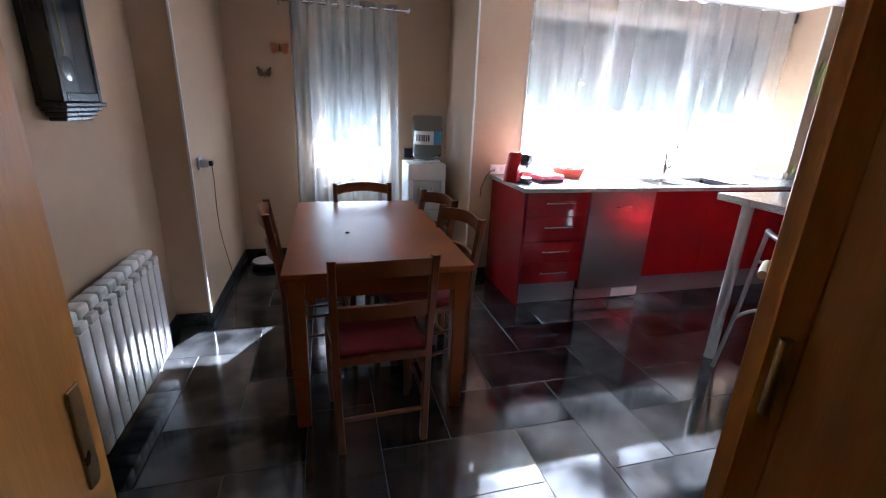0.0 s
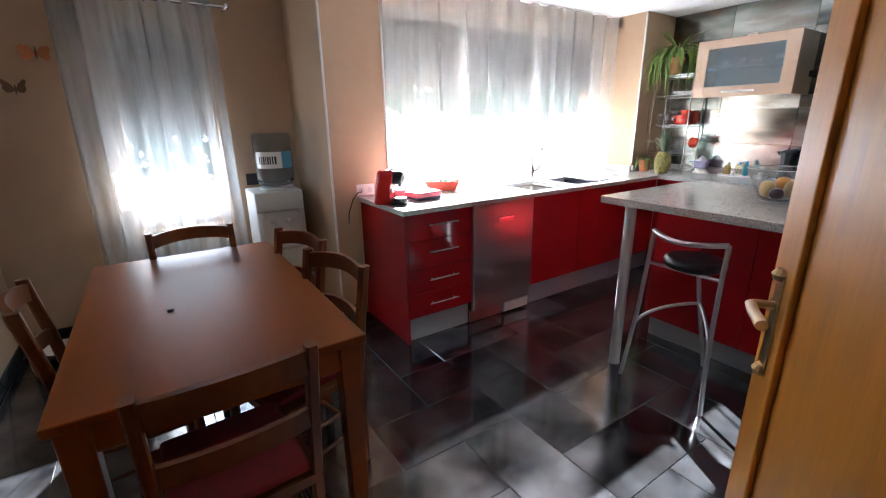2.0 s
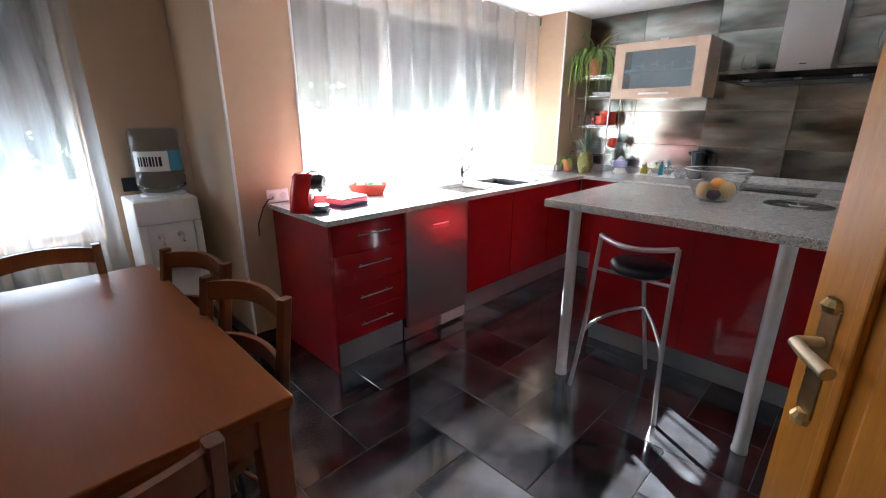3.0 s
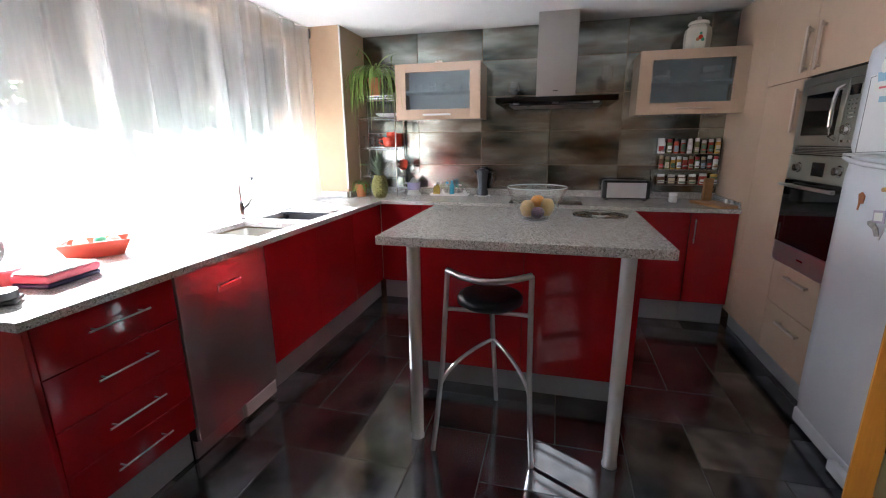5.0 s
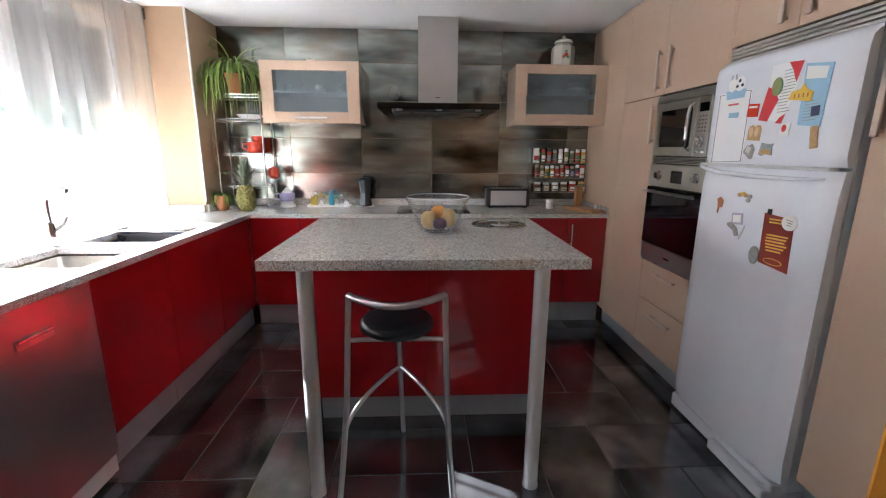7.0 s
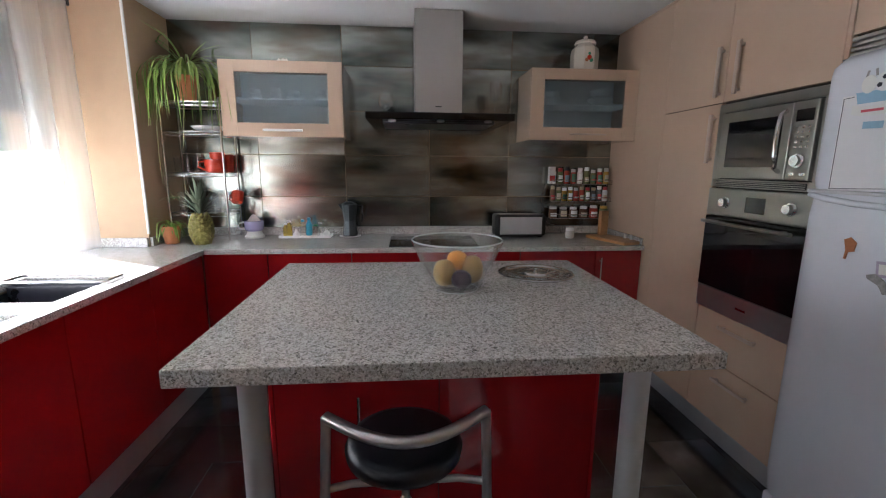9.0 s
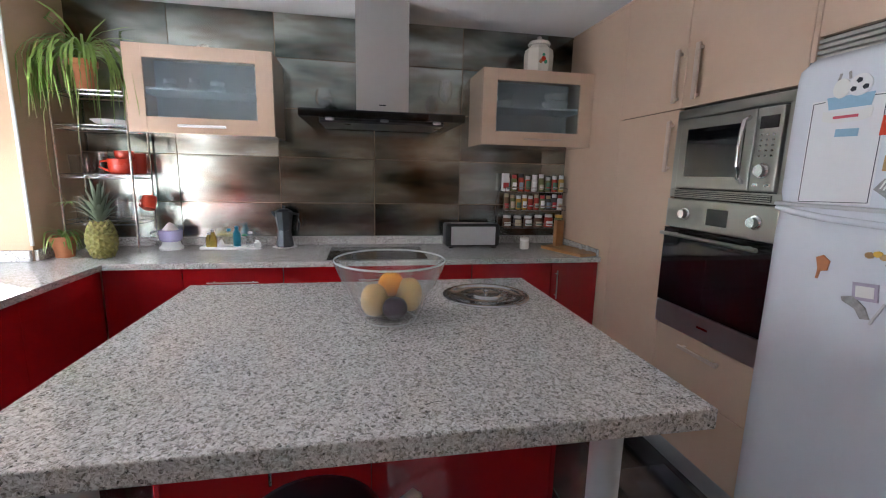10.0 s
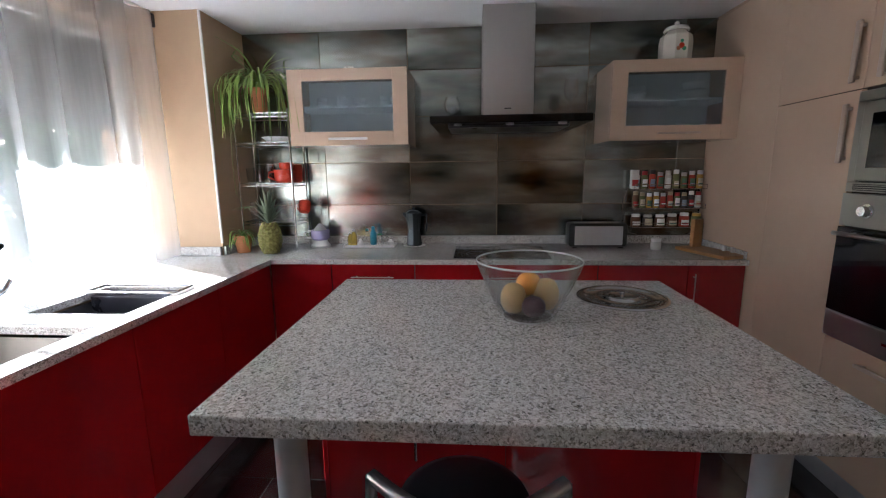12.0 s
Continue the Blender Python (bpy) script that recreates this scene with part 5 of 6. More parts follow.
for x, y, z, r_, hh in ((4.38, 3.09, RZ[1], 0.028, 0.10), (4.47, 3.06, RZ[1], 0.028, 0.11), (4.38, 3.02, RZ[1], 0.026, 0.085), (4.42, 2.97, RZ[1], 0.032, 0.125), (4.38, 3.08, RZ[0], 0.033, 0.13), (4.45, 3.02, RZ[0], 0.033, 0.13), (4.38, 3.0, RZ[0], 0.033, 0.125), (4.42, 2.90, RZ[0], 0.03, 0.12)):
    tumbler((x, y, z + 0.005), r_, hh)
jug = thing("glass_jug", (4.40, 2.815, RZ[0] + 0.005), "clear glass measuring jug on the rack shelf", "jug")
bm = bmesh.new()
lathe(bm, [(0.038, 0.0), (0.045, 0.14), (0.043, 0.14), (0.036, 0.006), (0.003, 0.006)], 22)
part("body", bm, CLEAR, jug, smooth=40)
bm = bmesh.new()
tube(bm, [(-0.042, 0.0, 0.12), (-0.07, 0.0, 0.115), (-0.075, 0.0, 0.06), (-0.042, 0.0, 0.03)], 0.005, 8)
part("handle", bm, CLEAR, jug, smooth=60)

ENAMEL = mat("orange-red enamel", (0.62, 0.06, 0.03), 0.25, var=0.1, scale=12)


def mug(at, r, hh, rz, label):
    m_ = thing("mug", at, label, "mug", "red mugs on the rack", rz)
    bm = bmesh.new()
    lathe(bm, [(r * 0.85, 0.0), (r, 0.015), (r * 1.03, hh), (r * 0.95, hh), (r * 0.9, 0.02), (0.003, 0.012)], 24)
    part("cup", bm, ENAMEL, m_, smooth=40)
    bm = bmesh.new()
    tube(bm, [(r, 0, hh * 0.85), (r * 1.5, 0, hh * 0.8), (r * 1.6, 0, hh * 0.45), (r, 0, hh * 0.2)], 0.005, 8)
    part("handle", bm, ENAMEL, m_, smooth=60)
    return m_


mug((4.38, 2.85, RZ[1] + 0.005), 0.066, 0.085, 120, "orange-red casserole cup on the rack shelf")
mug((4.385, 2.835, RZ[1] + 0.0915), 0.046, 0.045, 60, "red enamel cup stacked on the casserole cup")
mug((4.47, 2.80, RZ[1] + 0.005), 0.036, 0.12, 40, "tall red enamel mug on the rack shelf")
hm = mug((4.34, 2.70, 1.165), 0.037, 0.075, 0, "red mug hanging from the rack by its handle")
hm.matrix_world = pose(4.33, 2.71, 1.175, 25, 8, 78)
bm = bmesh.new()
tube(bm, [(4.33, 2.765, 1.348), (4.33, 2.745, 1.30), (4.33, 2.73, 1.24), (4.33, 2.74, 1.215)], 0.0022, 6)
part("mug_hook", bm, CHROME, rk, "bent wire mug hook", 60)

# ---- on the hob worktop ----
PINE, CROWN = mat("pineapple skin", (0.21, 0.19, 0.05), 0.6, var=0.4, scale=40), mat("pineapple crown", (0.13, 0.16, 0.10), 0.55, var=0.3, scale=20)
pa = thing("pineapple", (4.17, 2.885, CZ), "ripe pineapple with a grey-green crown", "pineapple")
pa.scale = (1.33, 1.33, 1.28)
bm = bmesh.new()
rows = []
n, m = 11, 20
for j in range(n + 1):
    v = j / n
    rr = 0.052 * math.sin(math.pi * (0.13 + 0.76 * v)) ** 0.6
    rows.append((rr, 0.001 + 0.155 * v))
for j in range(n):
    for i in range(m):
        if (i + j) % 2:
            continue
        a = 2 * math.pi * i / m
        r_, z = (rows[j][0] + rows[j + 1][0]) / 2, (rows[j][1] + rows[j + 1][1]) / 2
        c_ = Vector((r_ * math.cos(a), r_ * math.sin(a), z))
        o = Vector((math.cos(a), math.sin(a), 0))
        sd = Vector((-math.sin(a), math.cos(a), 0)) * (2 * math.pi * r_ / m)
        up = Vector((0, 0, 0.0148))
        tip = bm.verts.new(c_ + o * 0.007)
        vs = [bm.verts.new(c_ + q) for q in (-sd, -up, sd, up)]
        for k_ in range(4):
            bm.faces.new((vs[k_], vs[(k_ + 1) % 4], tip))
part("skin", bm, PINE, pa)
bm = bmesh.new()
lathe(bm, [(r_ - 0.001, z) for r_, z in rows], 20)
part("flesh", bm, mat("pineapple grooves", (0.14, 0.10, 0.03), 0.7, var=0.3), pa, smooth=60)
rn = random.Random(2)
bm = bmesh.new()
for k_ in range(46):
    a, q = k_ * 2.4, k_ / 46
    L, tilt = 0.13 + 0.04 * rn.random(), 1.25 * (1 - q) + 0.08
    ribbon(bm, [(0.008 * math.cos(a) + L * u_ * math.sin(tilt) * 0.55 * math.cos(a), 0.008 * math.sin(a) + L * u_ * math.sin(tilt) * 0.55 * math.sin(a), 0.15 + 0.03 * q + L * (u_ * math.cos(tilt * 0.7) - 0.25 * tilt * u_ ** 3)) for u_ in (0, 0.25, 0.5, 0.75, 1.0)], 0.008)
part("crown", bm, CROWN, pa, "spiky grey-green crown", 180)

ju = thing("citrus_juicer", (4.42, 2.64, CZ), "white and lilac electric citrus juicer", "juicer")
LILAC = mat("lilac clear plastic", (0.45, 0.42, 0.68), 0.2, var=0.08)
bm = bmesh.new()
lathe(bm, [(0.065, 0.001), (0.068, 0.012), (0.052, 0.028), (0.048, 0.05)], 28)
part("base", bm, WHITE, ju, smooth=40)
bm = bmesh.new()
lathe(bm, [(0.05, 0.0505), (0.062, 0.062), (0.066, 0.118), (0.063, 0.12), (0.03, 0.112)], 28)
part("jug", bm, LILAC, ju, smooth=40)
bm = bmesh.new()
lathe(bm, [(0.045, 0.1205), (0.034, 0.135), (0.016, 0.158), (0.004, 0.166)], 10)
part("reamer", bm, WHITE, ju, "white reamer cone")
bm = bmesh.new()
tube(bm, [(-0.02, 0.062, 0.115), (-0.028, 0.10, 0.105), (-0.026, 0.098, 0.07), (-0.02, 0.06, 0.062)], 0.007, 8)
part("handle", bm, WHITE, ju, smooth=60)

ty = thing("oil_tray", (4.43, 2.285, CZ), "white plastic tray for oils and seasonings", "tray")
bm = bmesh.new()
box(bm, -0.06, 0.06, -0.18, 0.18, 0.001, 0.008, 0.003, 1)
for q in ((-0.06, 0.06, -0.18, -0.175), (-0.06, 0.06, 0.175, 0.18), (-0.06, -0.055, -0.175, 0.175), (0.055, 0.06, -0.175, 0.175)):
    box(bm, *q, 0.008, 0.018)
part("tray", bm, WHITE, ty)
OIL = glass("golden oil bottle", (0.85, 0.65, 0.12), 0.02)
TURQ = mat("turquoise plastic", (0.03, 0.30, 0.48), 0.3, var=0.1)
for x, y, r_, hh, m_, cap, nm in ((4.42, 2.40, 0.021, 0.115, OIL, ALU, "golden glass oil bottle"), (4.45, 2.435, 0.018, 0.09, OIL, ALU, "small golden oil bottle"), (4.42, 2.305, 0.021, 0.12, CLEAR, TURQ, "clear bottle with a turquoise cap"), (4.46, 2.27, 0.023, 0.13, TURQ, TURQ, "turquoise plastic bottle"), (4.42, 2.215, 0.027, 0.085, CLEAR, GREENCAP, "clear glass salt cellar with a green top"), (4.46, 2.19, 0.026, 0.095, CLEAR, ALU, "clear glass jar with a steel lid"), (4.41, 2.35, 0.016, 0.05, WHITE, WHITE, "white egg-shaped shaker"), (4.42, 2.14, 0.022, 0.045, WHITE, WHITE, "white ceramic garlic pot")):
    q = thing("seasoning_bottle", (x, y, CZ + 0.0085), nm + " on the tray", "bottle", "seasoning bottles")
    bm = bmesh.new()
    lathe(bm, [(r_ * 0.9, 0.0), (r_, 0.006), (r_, hh * 0.62), (r_ * 0.5, hh * 0.8), (r_ * 0.45, hh * 0.86)], 18)
    part("body", bm, m_, q, smooth=50)
    bm = bmesh.new()
    lathe(bm, [(r_ * 0.55, hh * 0.861), (r_ * 0.55, hh * 0.97), (r_ * 0.3, hh)], 14)
    part("cap", bm, cap, q, smooth=50)

mk = thing("moka_pot", (4.44, 1.975, CZ + 0.008), "dark grey aluminium stovetop moka pot", "coffee pot")
MOKA = mat("anthracite moka pot", (0.06, 0.065, 0.07), 0.35, 0.6, var=0.15)
bm = bmesh.new()
lathe(bm, [(0.052, 0.0), (0.055, 0.01), (0.044, 0.09), (0.042, 0.105)], 8)
part("boiler", bm, MOKA, mk)
bm = bmesh.new()
lathe(bm, [(0.042, 0.1055), (0.044, 0.12), (0.058, 0.225), (0.056, 0.228)], 8)
tube(bm, [(-0.01, 0.045, 0.20), (-0.012, 0.072, 0.228)], [0.014, 0.008], 8)
part("pot", bm, MOKA, mk)
bm = bmesh.new()
lathe(bm, [(0.055, 0.229), (0.03, 0.243), (0.008, 0.247), (0.009, 0.262), (0.004, 0.266)], 8)
part("lid", bm, MOKA, mk)
bm = bmesh.new()
tube(bm, [(0, -0.05, 0.215), (0, -0.088, 0.212), (0, -0.092, 0.15), (0, -0.085, 0.10)], 0.008, 8)
part("handle", bm, BLACK, mk, "black handle", 60)
pl = thing("saucer", (4.44, 1.975, CZ), "white saucer under the moka pot", "saucer")
bm = bmesh.new()
lathe(bm, [(0.045, 0.0005), (0.075, 0.006), (0.078, 0.0075), (0.05, 0.0075), (0.01, 0.0065)], 26)
part("saucer", bm, WHITE, pl, smooth=40)

to = thing("toaster", (4.42, 0.735, CZ), "long slot toaster with a polished steel side", "toaster")
bm = bmesh.new()
box(bm, -0.07, 0.07, -0.19, 0.19, 0.008, 0.165, 0.02, 3)
part("body", bm, BLACK, to, smooth=40)
part("side_plate", boxm(-0.076, -0.0705, -0.155, 0.155, 0.022, 0.148, 0.002, 2), ALU, to, "polished steel side plate")
for x in (-0.025, 0.025):
    part("slot", boxm(x - 0.012, x + 0.012, -0.15, 0.15, 0.1645, 0.1665), STEEL, to)
for y in (-0.15, 0.15):
    part("foot", boxm(-0.06, 0.06, y - 0.015, y + 0.015, 0.0005, 0.0078), BLACK, to)
part("lever", boxm(-0.012, 0.012, -0.208, -0.1905, 0.11, 0.125, 0.003, 1), BLACK, to)

# spices
sr = thing("spice_rack", (0, 0, 0), "three-tier wire spice rack fixed to the tiles", "rack")
bm = bmesh.new()
for z in (1.045, 1.172, 1.302):
    for x, dz in ((4.545, 0.0), (4.455, 0.0), (4.455, 0.03)):
        tube(bm, [(x, 0.02, z + dz), (x, 0.485, z + dz)], 0.0028, 6)
    for y in (0.02, 0.485):
        tube(bm, [(4.555, y, z), (4.455, y, z), (4.455, y, z + 0.03)], 0.0028, 6)
    for i in range(1, 6):
        tube(bm, [(4.545, 0.02 + i * 0.0775, z), (4.455, 0.02 + i * 0.0775, z)], 0.002, 5)
part("tier", bm, CHROME, sr, smooth=60)
for y0, dy in ((0.02, -0.012), (0.485, 0.03)):
    bm = bmesh.new()
    tube(bm, [(4.553, y0, 1.33), (4.553, y0 + dy, 1.25), (4.553, y0 + dy * 1.4, 1.17), (4.553, y0 + dy, 1.08), (4.553, y0 - dy * 0.4, 1.0), (4.553, y0 - dy * 3.0 + 0.02, 0.985)], 0.003, 8)
    part("side_wire", bm, CHROME, sr, smooth=60)
rn = random.Random(12)
SPICES = [mat("spice " + nm, c_, 0.5, var=0.15, scale=40) for nm, c_ in (("paprika", (0.42, 0.05, 0.02)), ("oregano", (0.16, 0.17, 0.06)), ("pepper", (0.06, 0.05, 0.045)), ("curry", (0.5, 0.28, 0.04)), ("salt", (0.65, 0.63, 0.6)), ("clove", (0.15, 0.07, 0.03)))]
LIDS = [mat("lid " + nm, c_, 0.4, var=0.05) for nm, c_ in (("red", (0.45, 0.03, 0.03)), ("tan", (0.40, 0.30, 0.18)), ("white", (0.7, 0.7, 0.68)), ("black", (0.02, 0.02, 0.022)), ("steel", (0.45, 0.44, 0.42)))]
GOLDLID = mat("gold jar lid", (0.55, 0.36, 0.08), 0.35, 0.6, var=0.1)
SPLABELS = [LABELW, mat("cream spice label", (0.55, 0.48, 0.33), 0.5, var=0.15, scale=60), LIDS[0], mat("green spice label", (0.10, 0.20, 0.12), 0.5, var=0.2, scale=60), mat("blue-grey spice label", (0.22, 0.28, 0.36), 0.5, var=0.2, scale=60)]
for z, count, r_, hh in ((1.302, 9, 0.020, 0.115), (1.172, 10, 0.019, 0.105), (1.045, 6, 0.032, 0.085)):
    for i in range(count):
        y = 0.05 + (0.41 if count > 6 else 0.40) * i / (count - 1)
        q = thing("spice_jar", (4.50, y, z + 0.003), "small glass spice jar in the wire rack", "jar", "spice jars")
        body, lidm = rn.choice(SPICES), rn.choice(LIDS if count > 6 else [LIDS[4], GOLDLID, LIDS[2], GOLDLID])
        sc = rn.uniform(0.9, 1.08)
        bm = bmesh.new()
        lathe(bm, [(r_ * 0.95, 0.0), (r_, 0.004), (r_, hh * 0.72 * sc), (r_ * 0.8, hh * 0.78 * sc)], 16)
        part("jar", bm, body, q, smooth=40)
        bm = bmesh.new()
        lathe(bm, [(r_ * 0.86, hh * 0.781 * sc), (r_ * 0.86, hh * sc), (r_ * 0.7, hh * 1.01 * sc)], 16)
        part("lid", bm, lidm, q, smooth=40)
        lb = part("label", wrap(130, 235, hh * 0.12, hh * rn.uniform(0.42, 0.66), r_ + 0.0003, 8, 0.0006), rn.choice(SPLABELS[:2] if count < 7 else SPLABELS), q)
        part("print_band", wrap(140, 225, hh * 0.2, hh * 0.3, r_ + 0.0011, 6, 0.0004), rn.choice(SPLABELS), lb)
bx = thing("spice_box", (4.50, 0.475, 1.305), "white and red cardboard spice box in the wire rack", "box")
part("carton", boxm(-0.02, 0.02, -0.022, 0.022, 0.0, 0.125, 0.001, 1), LABELW, bx)
part("print_panel", boxm(-0.0212, -0.0202, -0.02, 0.02, 0.02, 0.06), LIDS[0], bx, "red printed panel")
jr = thing("glass_jar", (4.30, 0.385, CZ), "small white lidded jar on the worktop", "jar")
bm = bmesh.new()
lathe(bm, [(0.028, 0.001), (0.032, 0.008), (0.032, 0.045), (0.026, 0.055)], 20)
part("jar", bm, mat("milky glass", (0.62, 0.62, 0.60), 0.25, var=0.05), jr, smooth=40)
bm = bmesh.new()
lathe(bm, [(0.03, 0.0555), (0.03, 0.075), (0.024, 0.077)], 20)
part("lid", bm, WHITE, jr, smooth=40)
BOARD = mat("bamboo board", (0.38, 0.19, 0.07), 0.45, var=0.2, scale=6, stretch=(1, 6, 6))
cb = thing("cutting_board", (4.18, 0.125, CZ), "bamboo cutting board with an upright wooden holder", "cutting board", rz=18)
part("board", boxm(-0.20, 0.17, -0.085, 0.085, 0.001, 0.022, 0.004, 2), BOARD, cb)
part("upright", boxm(0.095, 0.125, -0.05, 0.02, 0.0225, 0.20, 0.005, 2), BOARD, cb, "upright wooden post")
for x in (-0.12, -0.06):
    bm = bmesh.new()
    tube(bm, [(x, -0.06, 0.0225), (x + 0.005, -0.06, 0.055)], [0.012, 0.008], 10)
    part("peg", bm, STEEL, cb, smooth=50)

# ---- on hood and cabinets ----


def stemmed(at, prof, label):
    g = thing("wine_glass", at, label, "glass", "stemmed glasses")
    bm = bmesh.new()
    lathe(bm, prof, 28)
    part("glass", bm, CLEAR, g, smooth=50)
    return g


stemmed((4.28, 1.695, 1.7455), [(0.033, 0.0), (0.034, 0.002), (0.006, 0.006), (0.005, 0.035), (0.012, 0.042), (0.04, 0.06), (0.05, 0.085), (0.046, 0.115), (0.036, 0.145), (0.0345, 0.145), (0.0445, 0.115), (0.0485, 0.085), (0.039, 0.062), (0.003, 0.044)], "short clear brandy glass on the hood")
wg = stemmed((4.28, 0.965, 1.7455), [(0.034, 0.0), (0.035, 0.002), (0.005, 0.007), (0.004, 0.10), (0.012, 0.108), (0.034, 0.13), (0.041, 0.165), (0.038, 0.21), (0.032, 0.235), (0.0305, 0.235), (0.0365, 0.21), (0.0395, 0.165), (0.0325, 0.132), (0.003, 0.11)], "tall clear wine glass on the hood")
cj = thing("ceramic_jar", (4.36, 0.335, 2.0665), "white ceramic storage jar with a fruit motif", "jar")
CERAM = mat("cream glazed ceramic", (0.72, 0.68, 0.60), 0.2, var=0.04, coat=0.4)
bm = bmesh.new()
lathe(bm, [(0.075, 0.0), (0.085, 0.008), (0.092, 0.03), (0.094, 0.12), (0.088, 0.155), (0.068, 0.175), (0.062, 0.182)], 8)
bmesh.ops.rotate(bm, verts=bm.verts, cent=(0, 0, 0), matrix=Matrix.Rotation(radians(22.5), 3, "Z"))
part("body", bm, CERAM, cj, smooth=25)
bm = bmesh.new()
lathe(bm, [(0.07, 0.1825), (0.074, 0.19), (0.066, 0.205), (0.03, 0.217), (0.012, 0.22), (0.016, 0.235), (0.006, 0.242)], 24)
part("lid", bm, CERAM, cj, "glazed lid with a knob", 50)
for y, z, r_, m_ in ((0.0, 0.085, 0.016, ENAMEL), (0.018, 0.07, 0.012, TERRA), (-0.015, 0.068, 0.012, GREENCAP), (0.0, 0.11, 0.01, GREENCAP)):
    bm = bmesh.new()
    tube(bm, [(-0.0865, y, z), (-0.0882, y, z)], [r_, r_ * 0.8], 14)
    part("fruit_motif", bm, m_, cj)
og = thing("ceramic_ornament", (4.36, 2.36, 2.0665), "tiny white ceramic ornament on the wall cabinet", "ornament")
bm = bmesh.new()
lathe(bm, [(0.03, 0.0), (0.034, 0.01), (0.02, 0.022), (0.022, 0.034), (0.008, 0.045)], 14)
for y in (-0.024, 0.024):
    lathe(bm, [(0.012, 0.0), (0.013, 0.015), (0.004, 0.028)], 10, (-0.01, y, 0.012))
part("figure", bm, CERAM, og, smooth=50)
# crockery behind the frosted glass
for y, z, r_, hh in ((2.55, 1.851, 0.04, 0.06), (2.42, 1.851, 0.035, 0.07), (2.30, 1.851, 0.045, 0.055), (2.13, 1.851, 0.04, 0.065), (2.5, 1.6245, 0.045, 0.05), (2.28, 1.6245, 0.07, 0.06), (2.10, 1.6245, 0.04, 0.08), (0.55, 1.851, 0.06, 0.085), (0.20, 1.851, 0.085, 0.10), (0.42, 1.6245, 0.05, 0.04), (0.25, 1.6245, 0.055, 0.09)):
    q = thing("crockery_stack", (4.36, y, z), "white crockery behind the frosted cabinet glass", "crockery", "crockery in the wall cabinets")
    bm = bmesh.new()
    lathe(bm, [(r_ * 0.6, 0.0), (r_, hh * 0.4), (r_, hh * 0.5), (r_ * 0.7, hh * 0.6), (r_ * 0.85, hh), (r_ * 0.1, hh * 0.95)], 20)
    part("stack", bm, WHITE, q, smooth=50)

# ---- on the island ----
bw = thing("fruit_bowl", (2.665, 1.405, IZ), "large clear glass salad bowl holding fruit", "bowl")
bm = bmesh.new()
lathe(bm, [(0.062, 0.0), (0.075, 0.004), (0.098, 0.05), (0.126, 0.11), (0.147, 0.158), (0.150, 0.166), (0.143, 0.166), (0.121, 0.112), (0.092, 0.054), (0.066, 0.012), (0.004, 0.009)], 48)
part("bowl", bm, CLEAR, bw, smooth=60)
# opaque pale rings: the bright glint along the clear bowl's edges, put into colour
RIM = mat("painted edge glint", (0.62, 0.65, 0.65), 0.08, var=0.03)
for rr_, zz_, th_ in ((0.1465, 0.1665, 0.0026), (0.070, 0.004, 0.0022)):
    bm = bmesh.new()
    tube(bm, [(rr_ * math.cos(a), rr_ * math.sin(a), zz_) for a in (2 * math.pi * i / 48 for i in range(48))], th_, 8, closed=True)
    part("rim", bm, RIM, bw, "pale opaque ring painting the glint of the bowl's edge", 60)


def fruit(name, at, r, material, label, cat, flat=(1, 1, 0.95), dent=0.12):
    f_ = thing(name, at, label, cat)
    bm = bmesh.new()
    prof = [(max(0.002, r * math.sin(math.pi * i / 14)), r * (1 - math.cos(math.pi * i / 14) * (1 - dent * math.exp(-((min(i, 14 - i)) / 2.0) ** 2)))) for i in range(15)]
    lathe(bm, prof, 24)
    for v in bm.verts:
        v.co = (v.co.x * flat[0], v.co.y * flat[1], v.co.z * flat[2])
    part("skin", bm, material, f_, smooth=180)
    return f_


ORNG = mat("orange peel", (0.85, 0.34, 0.02), 0.45, var=0.08, scale=20, bump=0.25, bscale=350)
PEAR = mat("russet pear skin", (0.56, 0.36, 0.12), 0.5, var=0.25, scale=25)
PLUM = mat("dark plum skin", (0.05, 0.012, 0.03), 0.3, var=0.3, scale=15)
fruit("orange", (2.70, 1.40, IZ + 0.055), 0.036, ORNG, "bright orange on top of the other fruit", "orange", dent=0.04)
fruit("pear", (2.65, 1.448, IZ + 0.013), 0.036, PEAR, "brownish russet pear in the glass bowl", "pear", (1, 1, 1.3))
fruit("pear", (2.68, 1.352, IZ + 0.013), 0.036, PEAR, "brownish russet pear in the glass bowl", "pear", (1, 1, 1.4))
fruit("plum", (2.622, 1.395, IZ + 0.0125), 0.033, PLUM, "dark purple plum in the glass bowl", "plum")
fruit("pear", (2.71, 1.42, IZ + 0.0125), 0.03, PEAR, "small russet pear under the orange", "pear")
bl = thing("waste_chute_lid", (2.86, 1.078, IZ), "round brushed steel waste-bin lid set in the granite", "bin lid")
bm = bmesh.new()
lathe(bm, [(0.142, 0.0005), (0.142, 0.004), (0.136, 0.006), (0.118, 0.006), (0.114, 0.003), (0.05, 0.004), (0.045, 0.008), (0.02, 0.006), (0.003, 0.006)], 48)
part("disc", bm, CHROME, bl, smooth=40)
bm = bmesh.new()
lathe(bm, [(0.006, 0.006), (0.005, 0.012), (0.010, 0.015), (0.010, 0.019), (0.004, 0.021)], 16)
part("knob", bm, CHROME, bl, "small steel knob", 50)

# ---- fridge door magnets ----


def face(x):
    return 0.0825 + 0.012 * math.sin(math.pi * (x - 2.062) / 0.73)


